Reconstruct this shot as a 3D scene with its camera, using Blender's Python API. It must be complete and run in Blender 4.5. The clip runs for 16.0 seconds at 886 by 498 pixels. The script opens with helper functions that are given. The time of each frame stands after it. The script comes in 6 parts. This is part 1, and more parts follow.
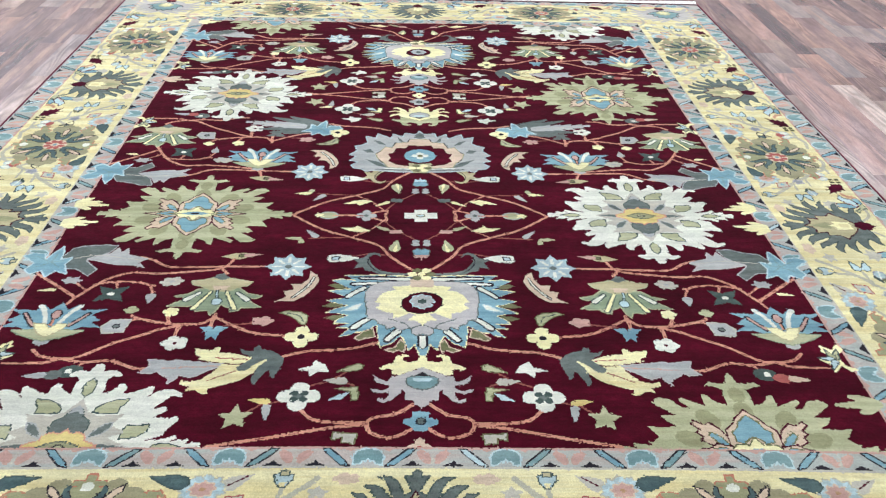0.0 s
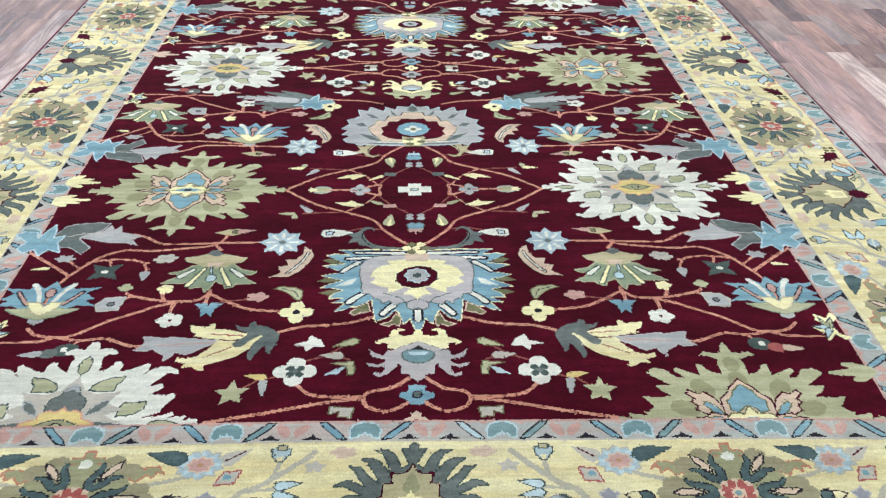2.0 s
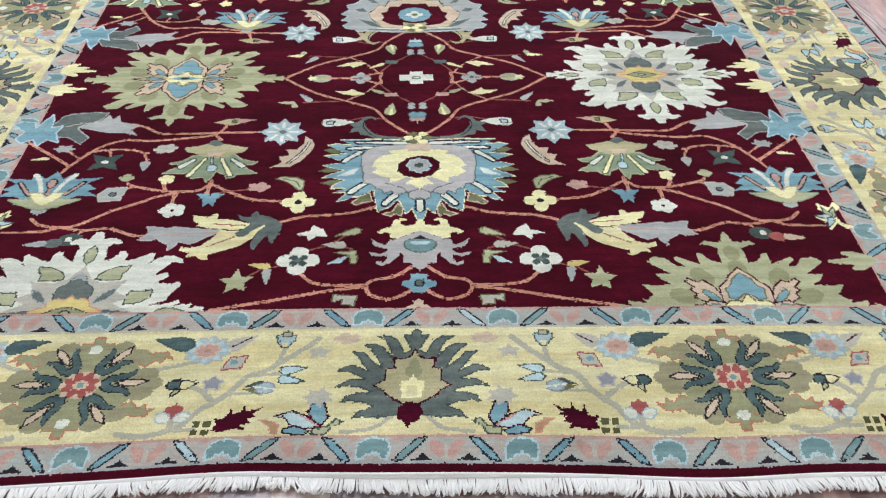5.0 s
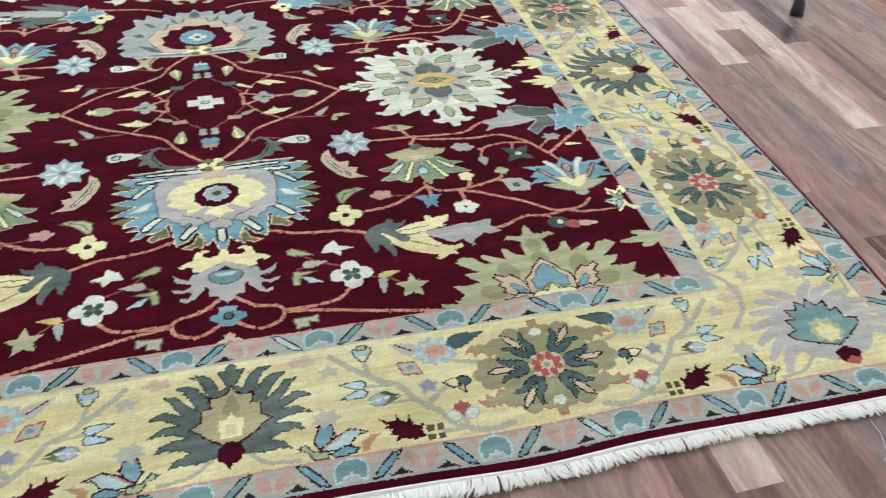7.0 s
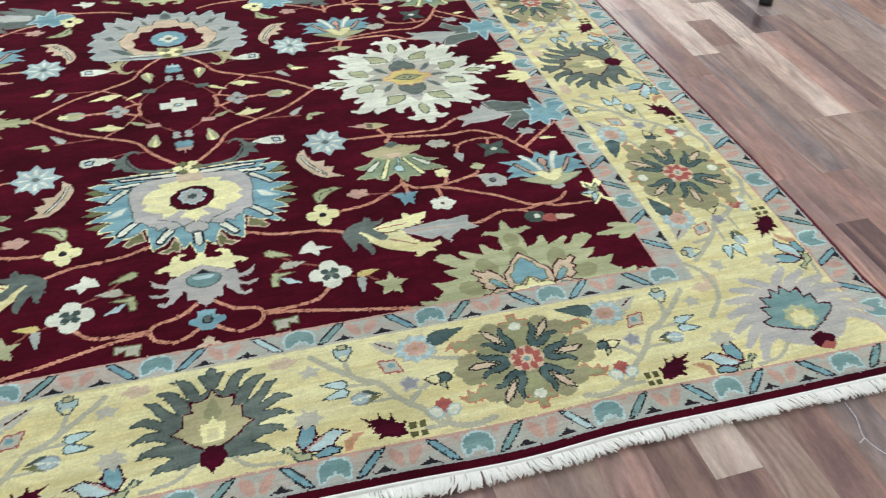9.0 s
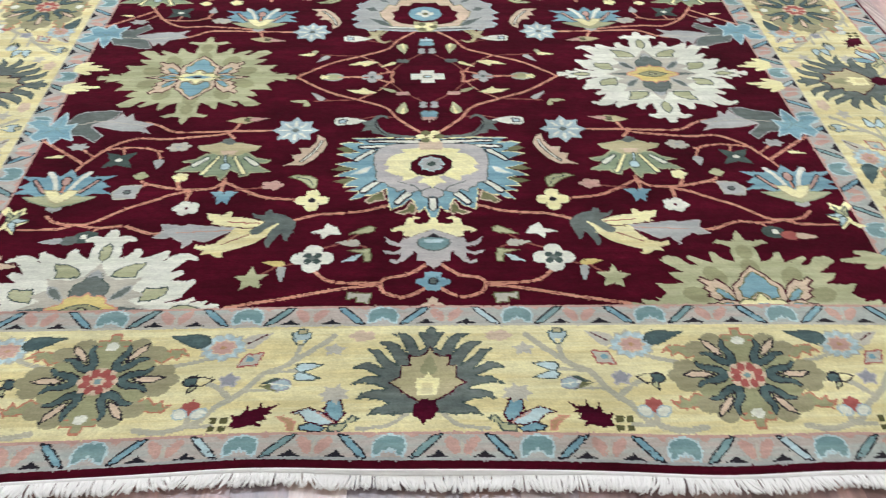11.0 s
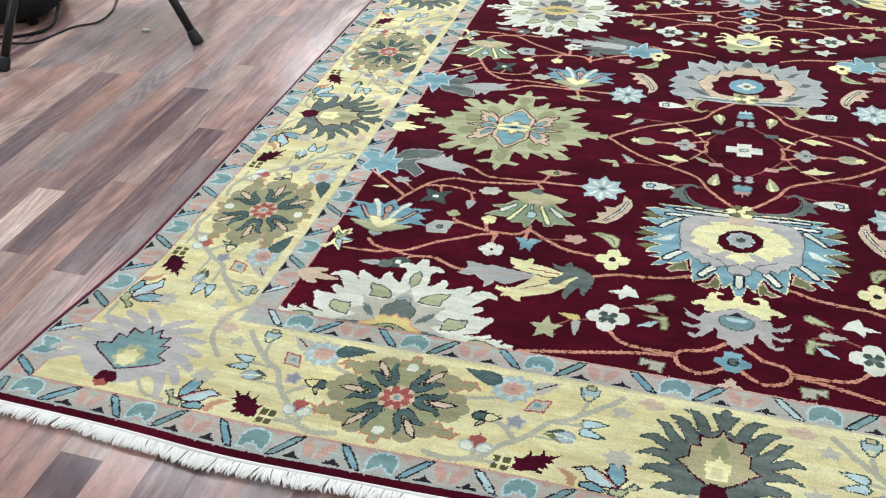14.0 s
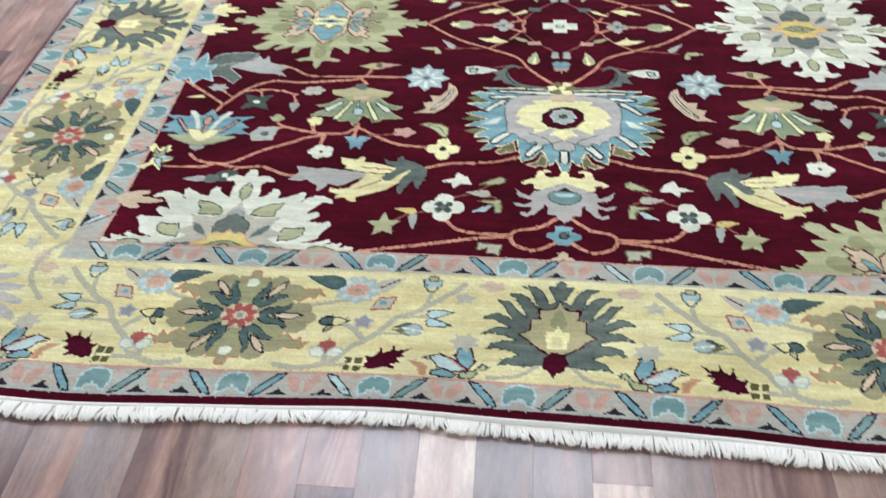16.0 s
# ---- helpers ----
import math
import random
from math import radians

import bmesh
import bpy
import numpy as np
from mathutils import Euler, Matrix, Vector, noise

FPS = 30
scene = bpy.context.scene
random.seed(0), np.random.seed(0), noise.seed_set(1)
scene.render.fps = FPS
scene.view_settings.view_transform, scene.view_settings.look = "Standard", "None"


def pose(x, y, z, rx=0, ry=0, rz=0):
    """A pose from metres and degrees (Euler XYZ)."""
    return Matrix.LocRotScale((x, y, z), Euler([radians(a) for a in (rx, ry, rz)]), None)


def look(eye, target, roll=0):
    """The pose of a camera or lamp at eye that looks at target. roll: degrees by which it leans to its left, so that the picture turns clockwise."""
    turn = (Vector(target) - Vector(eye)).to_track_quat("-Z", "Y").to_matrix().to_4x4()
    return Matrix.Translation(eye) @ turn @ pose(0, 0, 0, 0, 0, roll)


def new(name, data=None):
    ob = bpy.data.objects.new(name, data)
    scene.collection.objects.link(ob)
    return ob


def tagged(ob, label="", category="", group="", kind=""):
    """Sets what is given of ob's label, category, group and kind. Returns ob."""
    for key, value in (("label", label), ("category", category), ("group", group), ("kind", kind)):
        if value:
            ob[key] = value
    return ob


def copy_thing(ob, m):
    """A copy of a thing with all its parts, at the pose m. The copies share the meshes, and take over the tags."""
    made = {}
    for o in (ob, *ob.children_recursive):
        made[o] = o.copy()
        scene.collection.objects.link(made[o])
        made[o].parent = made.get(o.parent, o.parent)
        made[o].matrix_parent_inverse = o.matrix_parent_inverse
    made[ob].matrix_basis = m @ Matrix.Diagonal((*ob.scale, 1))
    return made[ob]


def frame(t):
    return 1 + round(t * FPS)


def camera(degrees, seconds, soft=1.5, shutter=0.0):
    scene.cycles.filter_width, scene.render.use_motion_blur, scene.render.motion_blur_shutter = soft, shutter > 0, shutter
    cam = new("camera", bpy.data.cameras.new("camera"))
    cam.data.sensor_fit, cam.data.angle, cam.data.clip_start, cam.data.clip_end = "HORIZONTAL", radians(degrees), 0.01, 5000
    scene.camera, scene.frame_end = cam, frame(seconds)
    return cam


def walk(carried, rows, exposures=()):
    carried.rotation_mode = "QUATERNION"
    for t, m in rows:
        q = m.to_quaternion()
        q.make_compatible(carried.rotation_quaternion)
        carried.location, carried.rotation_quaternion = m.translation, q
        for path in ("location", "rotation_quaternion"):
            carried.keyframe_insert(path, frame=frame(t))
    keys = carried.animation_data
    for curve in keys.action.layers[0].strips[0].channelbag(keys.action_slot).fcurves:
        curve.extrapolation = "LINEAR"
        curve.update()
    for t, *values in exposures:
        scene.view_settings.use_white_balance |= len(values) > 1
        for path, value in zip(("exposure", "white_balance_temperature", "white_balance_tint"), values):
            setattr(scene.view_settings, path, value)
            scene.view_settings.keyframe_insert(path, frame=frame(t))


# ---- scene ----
cam = camera(56.9, 16.0, soft=1.1, shutter=0.5)
PATH = [
    (0, (-0.031, -0.137, 1.312), (0.048, 1.53, 0.21), 1.8),
    (0.5, (-0.031, -0.136, 1.314), (0.047, 1.541, 0.227), 1.8),
    (1, (-0.029, -0.134, 1.315), (0.053, 1.54, 0.223), 1.8),
    (1.5, (-0.03, -0.133, 1.309), (0.058, 1.52, 0.187), 1.6),
    (2, (-0.028, -0.133, 1.31), (0.062, 1.496, 0.155), 1.3),
    (2.5, (-0.03, -0.134, 1.308), (0.052, 1.471, 0.118), 1.1),
    (3, (-0.032, -0.134, 1.308), (0.036, 1.438, 0.073), 1.1),
    (3.5, (-0.028, -0.137, 1.308), (0.035, 1.407, 0.037), 1.1),
    (5.8, (-0.018, -0.134, 1.298), (0.098, 1.314, -0.078), 1.0),
    (6, (-0.008, -0.136, 1.301), (0.16, 1.311, -0.069), 1.4),
    (6.5, (0.014, -0.127, 1.301), (0.363, 1.308, -0.048), 3.3),
    (7, (0.034, -0.121, 1.306), (0.514, 1.294, -0.022), 4.5),
    (7.5, (0.048, -0.119, 1.309), (0.622, 1.271, -0.01), 5.2),
    (8, (0.056, -0.12, 1.315), (0.677, 1.253, -0.001), 5.4),
    (8.2, (0.052, -0.119, 1.317), (0.676, 1.253, 0.002), 5.3),
    (10.3, (-0.003, -0.136, 1.305), (0.201, 1.300, -0.073), 1.6),
    (10.5, (-0.018, -0.138, 1.304), (0.151, 1.304, -0.072), 1.6),
    (11, (-0.049, -0.141, 1.303), (0.022, 1.324, -0.056), 1.1),
    (11.5, (-0.085, -0.15, 1.308), (-0.138, 1.342, -0.023), 0.4),
    (12, (-0.111, -0.158, 1.304), (-0.31, 1.341, -0.005), -0.7),
    (12.5, (-0.133, -0.165, 1.31), (-0.452, 1.328, 0.017), -1.4),
    (13, (-0.154, -0.171, 1.313), (-0.582, 1.316, 0.046), -2.4),
    (13.5, (-0.166, -0.173, 1.315), (-0.672, 1.309, 0.071), -3.7),
    (14, (-0.165, -0.169, 1.315), (-0.698, 1.307, 0.076), -4.6),
    (14.5, (-0.164, -0.166, 1.313), (-0.677, 1.297, 0.049), -4.7),
    (15, (-0.156, -0.158, 1.307), (-0.58, 1.275, -0.022), -4.5),
    (15.5, (-0.144, -0.154, 1.303), (-0.412, 1.287, -0.058), -3.7),
    (16, (-0.136, -0.141, 1.309), (-0.288, 1.233, -0.137), -2.3),
]
PILE = Matrix.Translation((0, 0, 0.0115))  # the path stands on the top of the rug
walk(cam, [(t, PILE @ look(eye, target, roll)) for t, eye, target, roll in PATH],
     [(0.0, -0.12, 6090, 15), (1.5, -0.13, 6090, 15), (3.5, -0.19, 6090, 15), (6.0, -0.29, 6260, 15), (8.0, -0.28, 6270, 6), (10.5, -0.28, 6430, 13), (12.0, -0.19, 6310, 16), (13.5, -0.14, 6210, 12), (14.5, -0.14, 6210, 10), (16.0, -0.15, 6230, 11)])

# ---- world and lights: a closed showroom lit by assumed ceiling panels ----
world = bpy.data.worlds.new("world")
world.use_nodes = True
world.node_tree.nodes["Background"].inputs[0].default_value = (0.75, 0.85, 1.0, 1)
world.node_tree.nodes["Background"].inputs[1].default_value = 0.05
scene.world = world
scene.view_settings.exposure = 0.0
COOL, NEUTRAL = (0.82, 0.91, 1.13), (0.96, 0.98, 1.01)
# Unseen panels: COOL pair makes the floor sheen, most others added to balance brightness.
PANELS = [(-3.5, -1.2, 66.0, NEUTRAL), (-3.5, 3.0, 72.0, NEUTRAL), (-3.5, 6.8, 130.0, NEUTRAL), (0.25, -1.6, 3.0, NEUTRAL), (-0.95, 2.25, 9.6, COOL), (0.30, 2.25, 7.6, COOL),
          (0.25, 6.4, 70.0, NEUTRAL), (2.7, -1.8, 25.0, NEUTRAL), (4.7, 0.5, 135.0, NEUTRAL), (2.75, 3.3, 17.0, NEUTRAL), (3.6, 6.2, 112.0, NEUTRAL)]


# ---- materials ----
def linear(rgb):
    return [((c / 255 + 0.055) / 1.055) ** 2.4 if c > 10 else c / 255 / 12.92 for c in rgb]


class Nodes:
    """A node material with short ways to add and join nodes."""

    def __init__(self, name):
        self.m = bpy.data.materials.new(name)
        self.m.use_nodes = True
        self.t = self.m.node_tree
        self.b = self.t.nodes["Principled BSDF"]

    def add(self, kind, **values):
        n = self.t.nodes.new(kind)
        for k, v in values.items():
            setattr_node(n, k, v)
        return n

    def join(self, a, b):
        self.t.links.new(a, b)


def setattr_node(n, k, v):
    if k == "blend":
        n.blend_type = v
    elif k == "dtype":
        n.data_type = v
    elif k == "op":
        n.operation = v
    elif k == "bands":
        n.bands_direction = v


def scaled_coords(k, scale, source="Object"):
    tc, mp = k.add("ShaderNodeTexCoord"), k.add("ShaderNodeMapping")
    mp.inputs["Scale"].default_value = scale
    k.join(tc.outputs[source], mp.inputs["Vector"])
    return mp.outputs["Vector"]


def noise_value(k, vector, scale, detail=3.0, rough=0.55):
    n = k.add("ShaderNodeTexNoise")
    n.inputs["Scale"].default_value, n.inputs["Detail"].default_value, n.inputs["Roughness"].default_value = scale, detail, rough
    k.join(vector, n.inputs["Vector"])
    return n.outputs["Fac"]


def spread(k, value, a, b, c, d):
    n = k.add("ShaderNodeMapRange")
    for i, v in enumerate((a, b, c, d)):
        n.inputs[i + 1].default_value = v
    k.join(value, n.inputs[0])
    return n.outputs[0]


def product(k, a, b):
    n = k.add("ShaderNodeMath", op="MULTIPLY")
    k.join(a, n.inputs[0])
    if isinstance(b, float):
        n.inputs[1].default_value = b
    else:
        k.join(b, n.inputs[1])
    return n.outputs[0]


def times_colour(k, colour, factor):
    n = k.add("ShaderNodeVectorMath", op="SCALE")
    k.join(colour, n.inputs[0]) if not isinstance(colour, (list, tuple)) else None
    if isinstance(colour, (list, tuple)):
        n.inputs[0].default_value = colour[:3]
    k.join(factor, n.inputs["Scale"])
    return n.outputs[0]


def bump_from(k, value, strength, distance):
    n = k.add("ShaderNodeBump")
    n.inputs["Strength"].default_value, n.inputs["Distance"].default_value = strength, distance
    k.join(value, n.inputs["Height"])
    k.join(n.outputs[0], k.b.inputs["Normal"])


def wool(name, rgb, other, abrash=0.13, fleck=0.18, mottle=0.09):
    """Knotted wool: two dye lots in streaks along the rows of knots, speckled tufts, soft nap."""
    k = Nodes(name)
    rows = noise_value(k, scaled_coords(k, (1.6, 30.0, 1.0)), 1.0, 4.0, 0.6)
    patch = noise_value(k, scaled_coords(k, (5.0, 9.0, 1.0)), 1.0, 4.0)
    tuft = noise_value(k, scaled_coords(k, (1.0, 0.7, 1.0)), 330.0, 2.0, 0.7)
    weft = noise_value(k, scaled_coords(k, (16.0, 150.0, 1.0)), 1.0, 3.0, 0.6)
    mix = k.add("ShaderNodeMix", dtype="RGBA")
    mix.inputs[6].default_value, mix.inputs[7].default_value = (*linear(rgb), 1), (*linear(other), 1)
    k.join(spread(k, rows, 0.41, 0.59, 0.0, 1.0), mix.inputs[0])
    shade = product(k, spread(k, patch, 0.3, 0.7, 1 - abrash, 1 + abrash), spread(k, tuft, 0.25, 0.75, 1 - fleck, 1 + fleck))
    shade = product(k, shade, spread(k, weft, 0.3, 0.7, 0.92, 1.08))
    wear = noise_value(k, scaled_coords(k, (38.0, 52.0, 1.0)), 1.0, 5.0, 0.65)
    shade = product(k, shade, spread(k, wear, 0.3, 0.7, 1 - mottle, 1 + mottle))
    k.join(times_colour(k, mix.outputs[2], shade), k.b.inputs["Base Color"])
    k.b.inputs["Roughness"].default_value = 0.92
    k.b.inputs["Specular IOR Level"].default_value = 0.07 if max(rgb) < 100 else 0.10
    k.b.inputs["Sheen Weight"].default_value = 0.0 if max(rgb) < 100 else 0.05
    k.b.inputs["Sheen Roughness"].default_value = 0.5
    bump_from(k, tuft, 0.5, 0.0013)
    return k.m


WOOLS = {
    "maroon": ((75, 9, 27), (66, 8, 23)),
    "straw": ((226, 222, 172), (214, 204, 147)),
    "cream": ((240, 237, 184), (230, 226, 168)),
    "ivory": ((228, 231, 213), (212, 217, 197)),
    "grey": ((178, 182, 174), (163, 169, 163)),
    "slate": ((108, 118, 110), (93, 105, 99)),
    "blue": ((134, 175, 181), (115, 156, 166)),
    "ice": ((190, 213, 210), (176, 202, 202)),
    "sage": ((187, 190, 149), (166, 170, 130)),
    "olive": ((118, 120, 84), (104, 108, 72)),
    "teal": ((130, 161, 157), (114, 148, 146)),
    "coral": ((214, 158, 130), (198, 140, 114)),
    "pink": ((198, 163, 146), (188, 153, 138)),
    "peach": ((212, 193, 165), (202, 182, 153)),
    "rust": ((172, 98, 88), (160, 86, 78)),
    "ink": ((46, 42, 46), (36, 36, 42)),
    "guard": ((174, 182, 171), (182, 173, 160)),
    "lilac": ((192, 190, 170), (182, 181, 164)),
    "wine": ((76, 12, 34), (60, 10, 28)),
    "gold": ((218, 203, 132), (206, 188, 114)),
    "violet": ((190, 187, 178), (178, 177, 171)),
    "olive2": ((158, 160, 120), (146, 148, 110)),
    "pine": ((78, 94, 86), (66, 82, 76)),
    "bark": ((150, 92, 78), (132, 78, 68)),
    "fern": ((146, 162, 130), (130, 147, 116)),
    "moss": ((94, 94, 60), (82, 84, 52)),
    "steel": ((84, 105, 102), (70, 91, 90)),
    "mist": ((186, 184, 158), (174, 174, 152)),
    "frost": ((174, 196, 193), (162, 184, 185)),
    "drab": ((160, 156, 122), (148, 145, 111)),
    "clay": ((194, 132, 104), (180, 118, 92)),
    "tan": ((188, 154, 116), (174, 140, 102)),
    "haze": ((152, 155, 158), (140, 144, 149)),
    "khaki": ((188, 181, 140), (174, 168, 126)),
}
WOOL_NAMES = list(WOOLS)
# Maroon and wine: stronger abrash, also painting highlights of folds and pile into the colour.
MAT = {n: wool("wool_" + n, *c, *((0.36, 0.28, 0.22) if n in ("maroon", "wine") else (0.18, 0.22, 0.24) if n in ("slate", "steel", "pine", "olive", "moss") else ())) for n, c in WOOLS.items()}


def simple(name, rgb, rough, var=0.08, scale=40.0, metal=0.0, bump=0.0):
    k = Nodes(name)
    n = noise_value(k, scaled_coords(k, (1, 1, 1)), scale, 4.0)
    k.join(times_colour(k, linear(rgb), spread(k, n, 0.3, 0.7, 1 - var, 1 + var)), k.b.inputs["Base Color"])
    k.b.inputs["Roughness"].default_value, k.b.inputs["Metallic"].default_value = rough, metal
    if bump:
        bump_from(k, n, 0.4, bump)
    return k.m


def laminate(name, tone, second, island):
    """Printed wood: grain streaked along the board between two tones, darker figure, satin coat."""
    k = Nodes(name)
    if island:
        chance = k.add("ShaderNodeNewGeometry").outputs["Random Per Island"]
    else:
        chance = k.add("ShaderNodeObjectInfo").outputs["Random"]
    tc = k.add("ShaderNodeTexCoord")
    shift, far = k.add("ShaderNodeVectorMath", op="ADD"), k.add("ShaderNodeVectorMath", op="SCALE")
    k.join(tc.outputs["Object"], shift.inputs[0])
    far.inputs[0].default_value = (37.0, 91.0, 0.0)
    k.join(chance, far.inputs["Scale"])
    k.join(far.outputs[0], shift.inputs[1])

    def coords(scale):
        mp = k.add("ShaderNodeMapping")
        mp.inputs["Scale"].default_value = scale
        k.join(shift.outputs[0], mp.inputs["Vector"])
        return mp.outputs["Vector"]

    streak = noise_value(k, coords((32.0, 5.0, 1.0)), 1.0, 5.0, 0.62)
    fine = noise_value(k, coords((210.0, 55.0, 1.0)), 1.0, 5.0, 0.7)
    cloud = noise_value(k, coords((17.0, 7.0, 1.0)), 1.0, 6.0, 0.66)
    swirl = noise_value(k, coords((8.0, 1.1, 1.0)), 1.0, 1.5, 0.5)
    ring = k.add("ShaderNodeMath", op="SINE")
    k.join(product(k, swirl, 105.0), ring.inputs[0])
    where = spread(k, noise_value(k, coords((5.0, 1.6, 1.0)), 1.0, 1.0), 0.44, 0.62, 0.0, 1.0)
    figure = product(k, ring.outputs[0], where)
    value = product(k, spread(k, streak, 0.3, 0.7, 0.84, 1.13), spread(k, fine, 0.3, 0.7, 0.86, 1.12))
    value = product(k, value, spread(k, cloud, 0.3, 0.7, 0.80, 1.18))
    value = product(k, value, spread(k, figure, -1.0, 1.0, 0.78, 1.16))
    value = product(k, value, spread(k, chance, 0.0, 1.0, 0.88, 1.10))
    zone = noise_value(k, coords((13.0, 2.2, 1.0)), 1.0, 4.0, 0.58)
    mix = k.add("ShaderNodeMix", dtype="RGBA")
    k.join(spread(k, zone, 0.43, 0.57, 0.0, 1.0), mix.inputs[0])
    mix.inputs[6].default_value, mix.inputs[7].default_value = (*linear(tone), 1), (*linear(second), 1)
    vein = noise_value(k, coords((21.0, 1.2, 4.0)), 1.0, 4.0, 0.6)
    warm = k.add("ShaderNodeMix", dtype="RGBA")
    k.join(spread(k, vein, 0.55, 0.68, 0.0, 0.65), warm.inputs[0])
    k.join(mix.outputs[2], warm.inputs[6])
    warm.inputs[7].default_value = (*linear((184, 147, 129)), 1)
    mix = warm
    k.join(times_colour(k, mix.outputs[2], value), k.b.inputs["Base Color"])
    k.join(spread(k, streak, 0.3, 0.7, 0.18, 0.27), k.b.inputs["Roughness"])
    k.b.inputs["Specular IOR Level"].default_value = 0.90
    bump_from(k, fine, 0.15, 0.0006)
    return k.m


TONES = {
    "dark": ((102, 84, 87), (128, 105, 102)),
    "grey": ((143, 129, 127), (162, 144, 137)),
    "brown": ((132, 106, 102), (157, 128, 117)),
    "tan": ((176, 152, 138), (152, 130, 122)),
    "pink": ((188, 150, 137), (158, 132, 126)),
    "orange": ((174, 136, 120), (150, 121, 111)),
    "pale": ((226, 207, 192), (205, 179, 164)),
}
LAMINATE = {n: laminate("laminate_" + n, *c, False) for n, c in TONES.items()}
LAMINATE_REST = {n: laminate("laminate_rest_" + n, *c, True) for n, c in TONES.items()}
JOINT = simple("joint_shadow", (58, 46, 44), 0.8)
PLASTER = simple("wall_paint", (176, 174, 168), 0.85, 0.05, 3.0, bump=0.001)
CEILING = simple("ceiling_tile", (138, 138, 136), 0.9, 0.06, 30.0, bump=0.002)
COTTON = simple("fringe_cotton", (252, 252, 244), 0.95, 0.03, 260.0, bump=0.001)
CORD = simple("selvedge_wool", (96, 18, 38), 0.9, 0.2, 300.0, bump=0.001)
CANVAS = simple("rug_backing", (150, 134, 110), 0.95, 0.1, 200.0)
BLACK = simple("black_steel", (12, 12, 13), 0.40, 0.15, 60.0)
RUBBER = simple("black_rubber", (15, 15, 16), 0.65, 0.2, 120.0, bump=0.0005)
CABLE = simple("cable_sheath", (14, 14, 15), 0.5)
WHITE_BIT = simple("white_plastic", (236, 238, 240), 0.5)
FABRIC = simple("black_fabric", (16, 17, 21), 0.95, 0.3, 220.0, bump=0.001)
glow = Nodes("lamp_diffuser")
glow.b.inputs["Emission Color"].default_value, glow.b.inputs["Emission Strength"].default_value = (0.93, 0.97, 1.0, 1), 5.0
GLOW = glow.m


# ---- building helpers ----
def mesh_from(name, verts, faces, material=None):
    me = bpy.data.meshes.new(name)
    me.from_pydata(verts, [], faces)
    if material:
        me.materials.append(material)
    return me


def part(name, bm, material, parent, label=""):
    me = bpy.data.meshes.new(name)
    bm.normal_update()
    bm.to_mesh(me)
    bm.free()
    me.materials.append(material)
    ob = new(name, me)
    ob.parent = parent
    if label:
        tagged(ob, label)
    return ob


def box(bm, x0, y0, z0, x1, y1, z1):
    m = Matrix.LocRotScale(((x0 + x1) / 2, (y0 + y1) / 2, (z0 + z1) / 2), None, (x1 - x0, y1 - y0, z1 - z0))
    return bmesh.ops.create_cube(bm, size=1, matrix=m)


def tube(bm, points, radii, sides=10, caps=True):
    """A round bar through the points, with a radius at each."""
    pts = [Vector(p) for p in points]
    rings = []
    for i, p in enumerate(pts):
        d = (pts[min(i + 1, len(pts) - 1)] - pts[max(i - 1, 0)]).normalized()
        u = d.cross(Vector((0.3, 0.1, 1.0)) if abs(d.z) < 0.9 else Vector((1, 0, 0))).normalized()
        w = d.cross(u)
        r = radii[i] if isinstance(radii, (list, tuple)) else radii
        rings.append([bm.verts.new(p + r * (math.cos(a) * u + math.sin(a) * w)) for a in (2 * math.pi * j / sides for j in range(sides))])
    for a, b in zip(rings, rings[1:]):
        for j in range(sides):
            bm.faces.new((a[j], a[(j + 1) % sides], b[(j + 1) % sides], b[j])).smooth = True
    if caps:
        bm.faces.new(rings[0][::-1])
        bm.faces.new(rings[-1])


def curve_through(points, n=8):
    """Points of a smooth curve (Catmull-Rom) through the given ones."""
    p = [Vector((*q, 0.0)) if len(q) == 2 else Vector(q) for q in points]
    p = [2 * p[0] - p[1], *p, 2 * p[-1] - p[-2]]
    out = []
    for a, b, c, d in zip(p, p[1:], p[2:], p[3:]):
        for i in range(n):
            t = i / n
            out.append(0.5 * (2 * b + (c - a) * t + (2 * a - 5 * b + 4 * c - d) * t * t + (3 * b - a - 3 * c + d) * t**3))
    return out + [p[-2]]


# ---- the room: unseen walls and ceiling, added to close it and for reflections ----
RX0, RX1, RY0, RY1, RZ = -5.2, 5.2, -3.6, 8.2, 3.05


def structure(name, boxes, material, label, category):
    bm = bmesh.new()
    for b in boxes:
        box(bm, *b)
    ob = part(name, bm, material, None, label)
    return tagged(ob, label, category, kind="structure")


structure("wall_north", [(RX0 - 0.15, RY1, 0, RX1 + 0.15, RY1 + 0.15, RZ)], PLASTER, "plain off-white painted wall, unseen, that closes the showroom", "wall")
structure("wall_south", [(RX0 - 0.15, RY0 - 0.15, 0, RX1 + 0.15, RY0, RZ)], PLASTER, "plain off-white painted wall, unseen, that closes the showroom", "wall")
structure("wall_west", [(RX0 - 0.15, RY0, 0, RX0, RY1, RZ)], PLASTER, "plain off-white painted wall, unseen, that closes the showroom", "wall")
structure("wall_east", [(RX1, RY0, 0, RX1 + 0.15, RY1, RZ)], PLASTER, "plain off-white painted wall, unseen, that closes the showroom", "wall")
# Unseen ceiling, kept grey so that it throws less haze onto the floor.
structure("ceiling", [(RX0 - 0.15, RY0 - 0.15, RZ, RX1 + 0.15, RY1 + 0.15, RZ + 0.15)], CEILING, "plain grey unseen ceiling over the showroom", "ceiling")


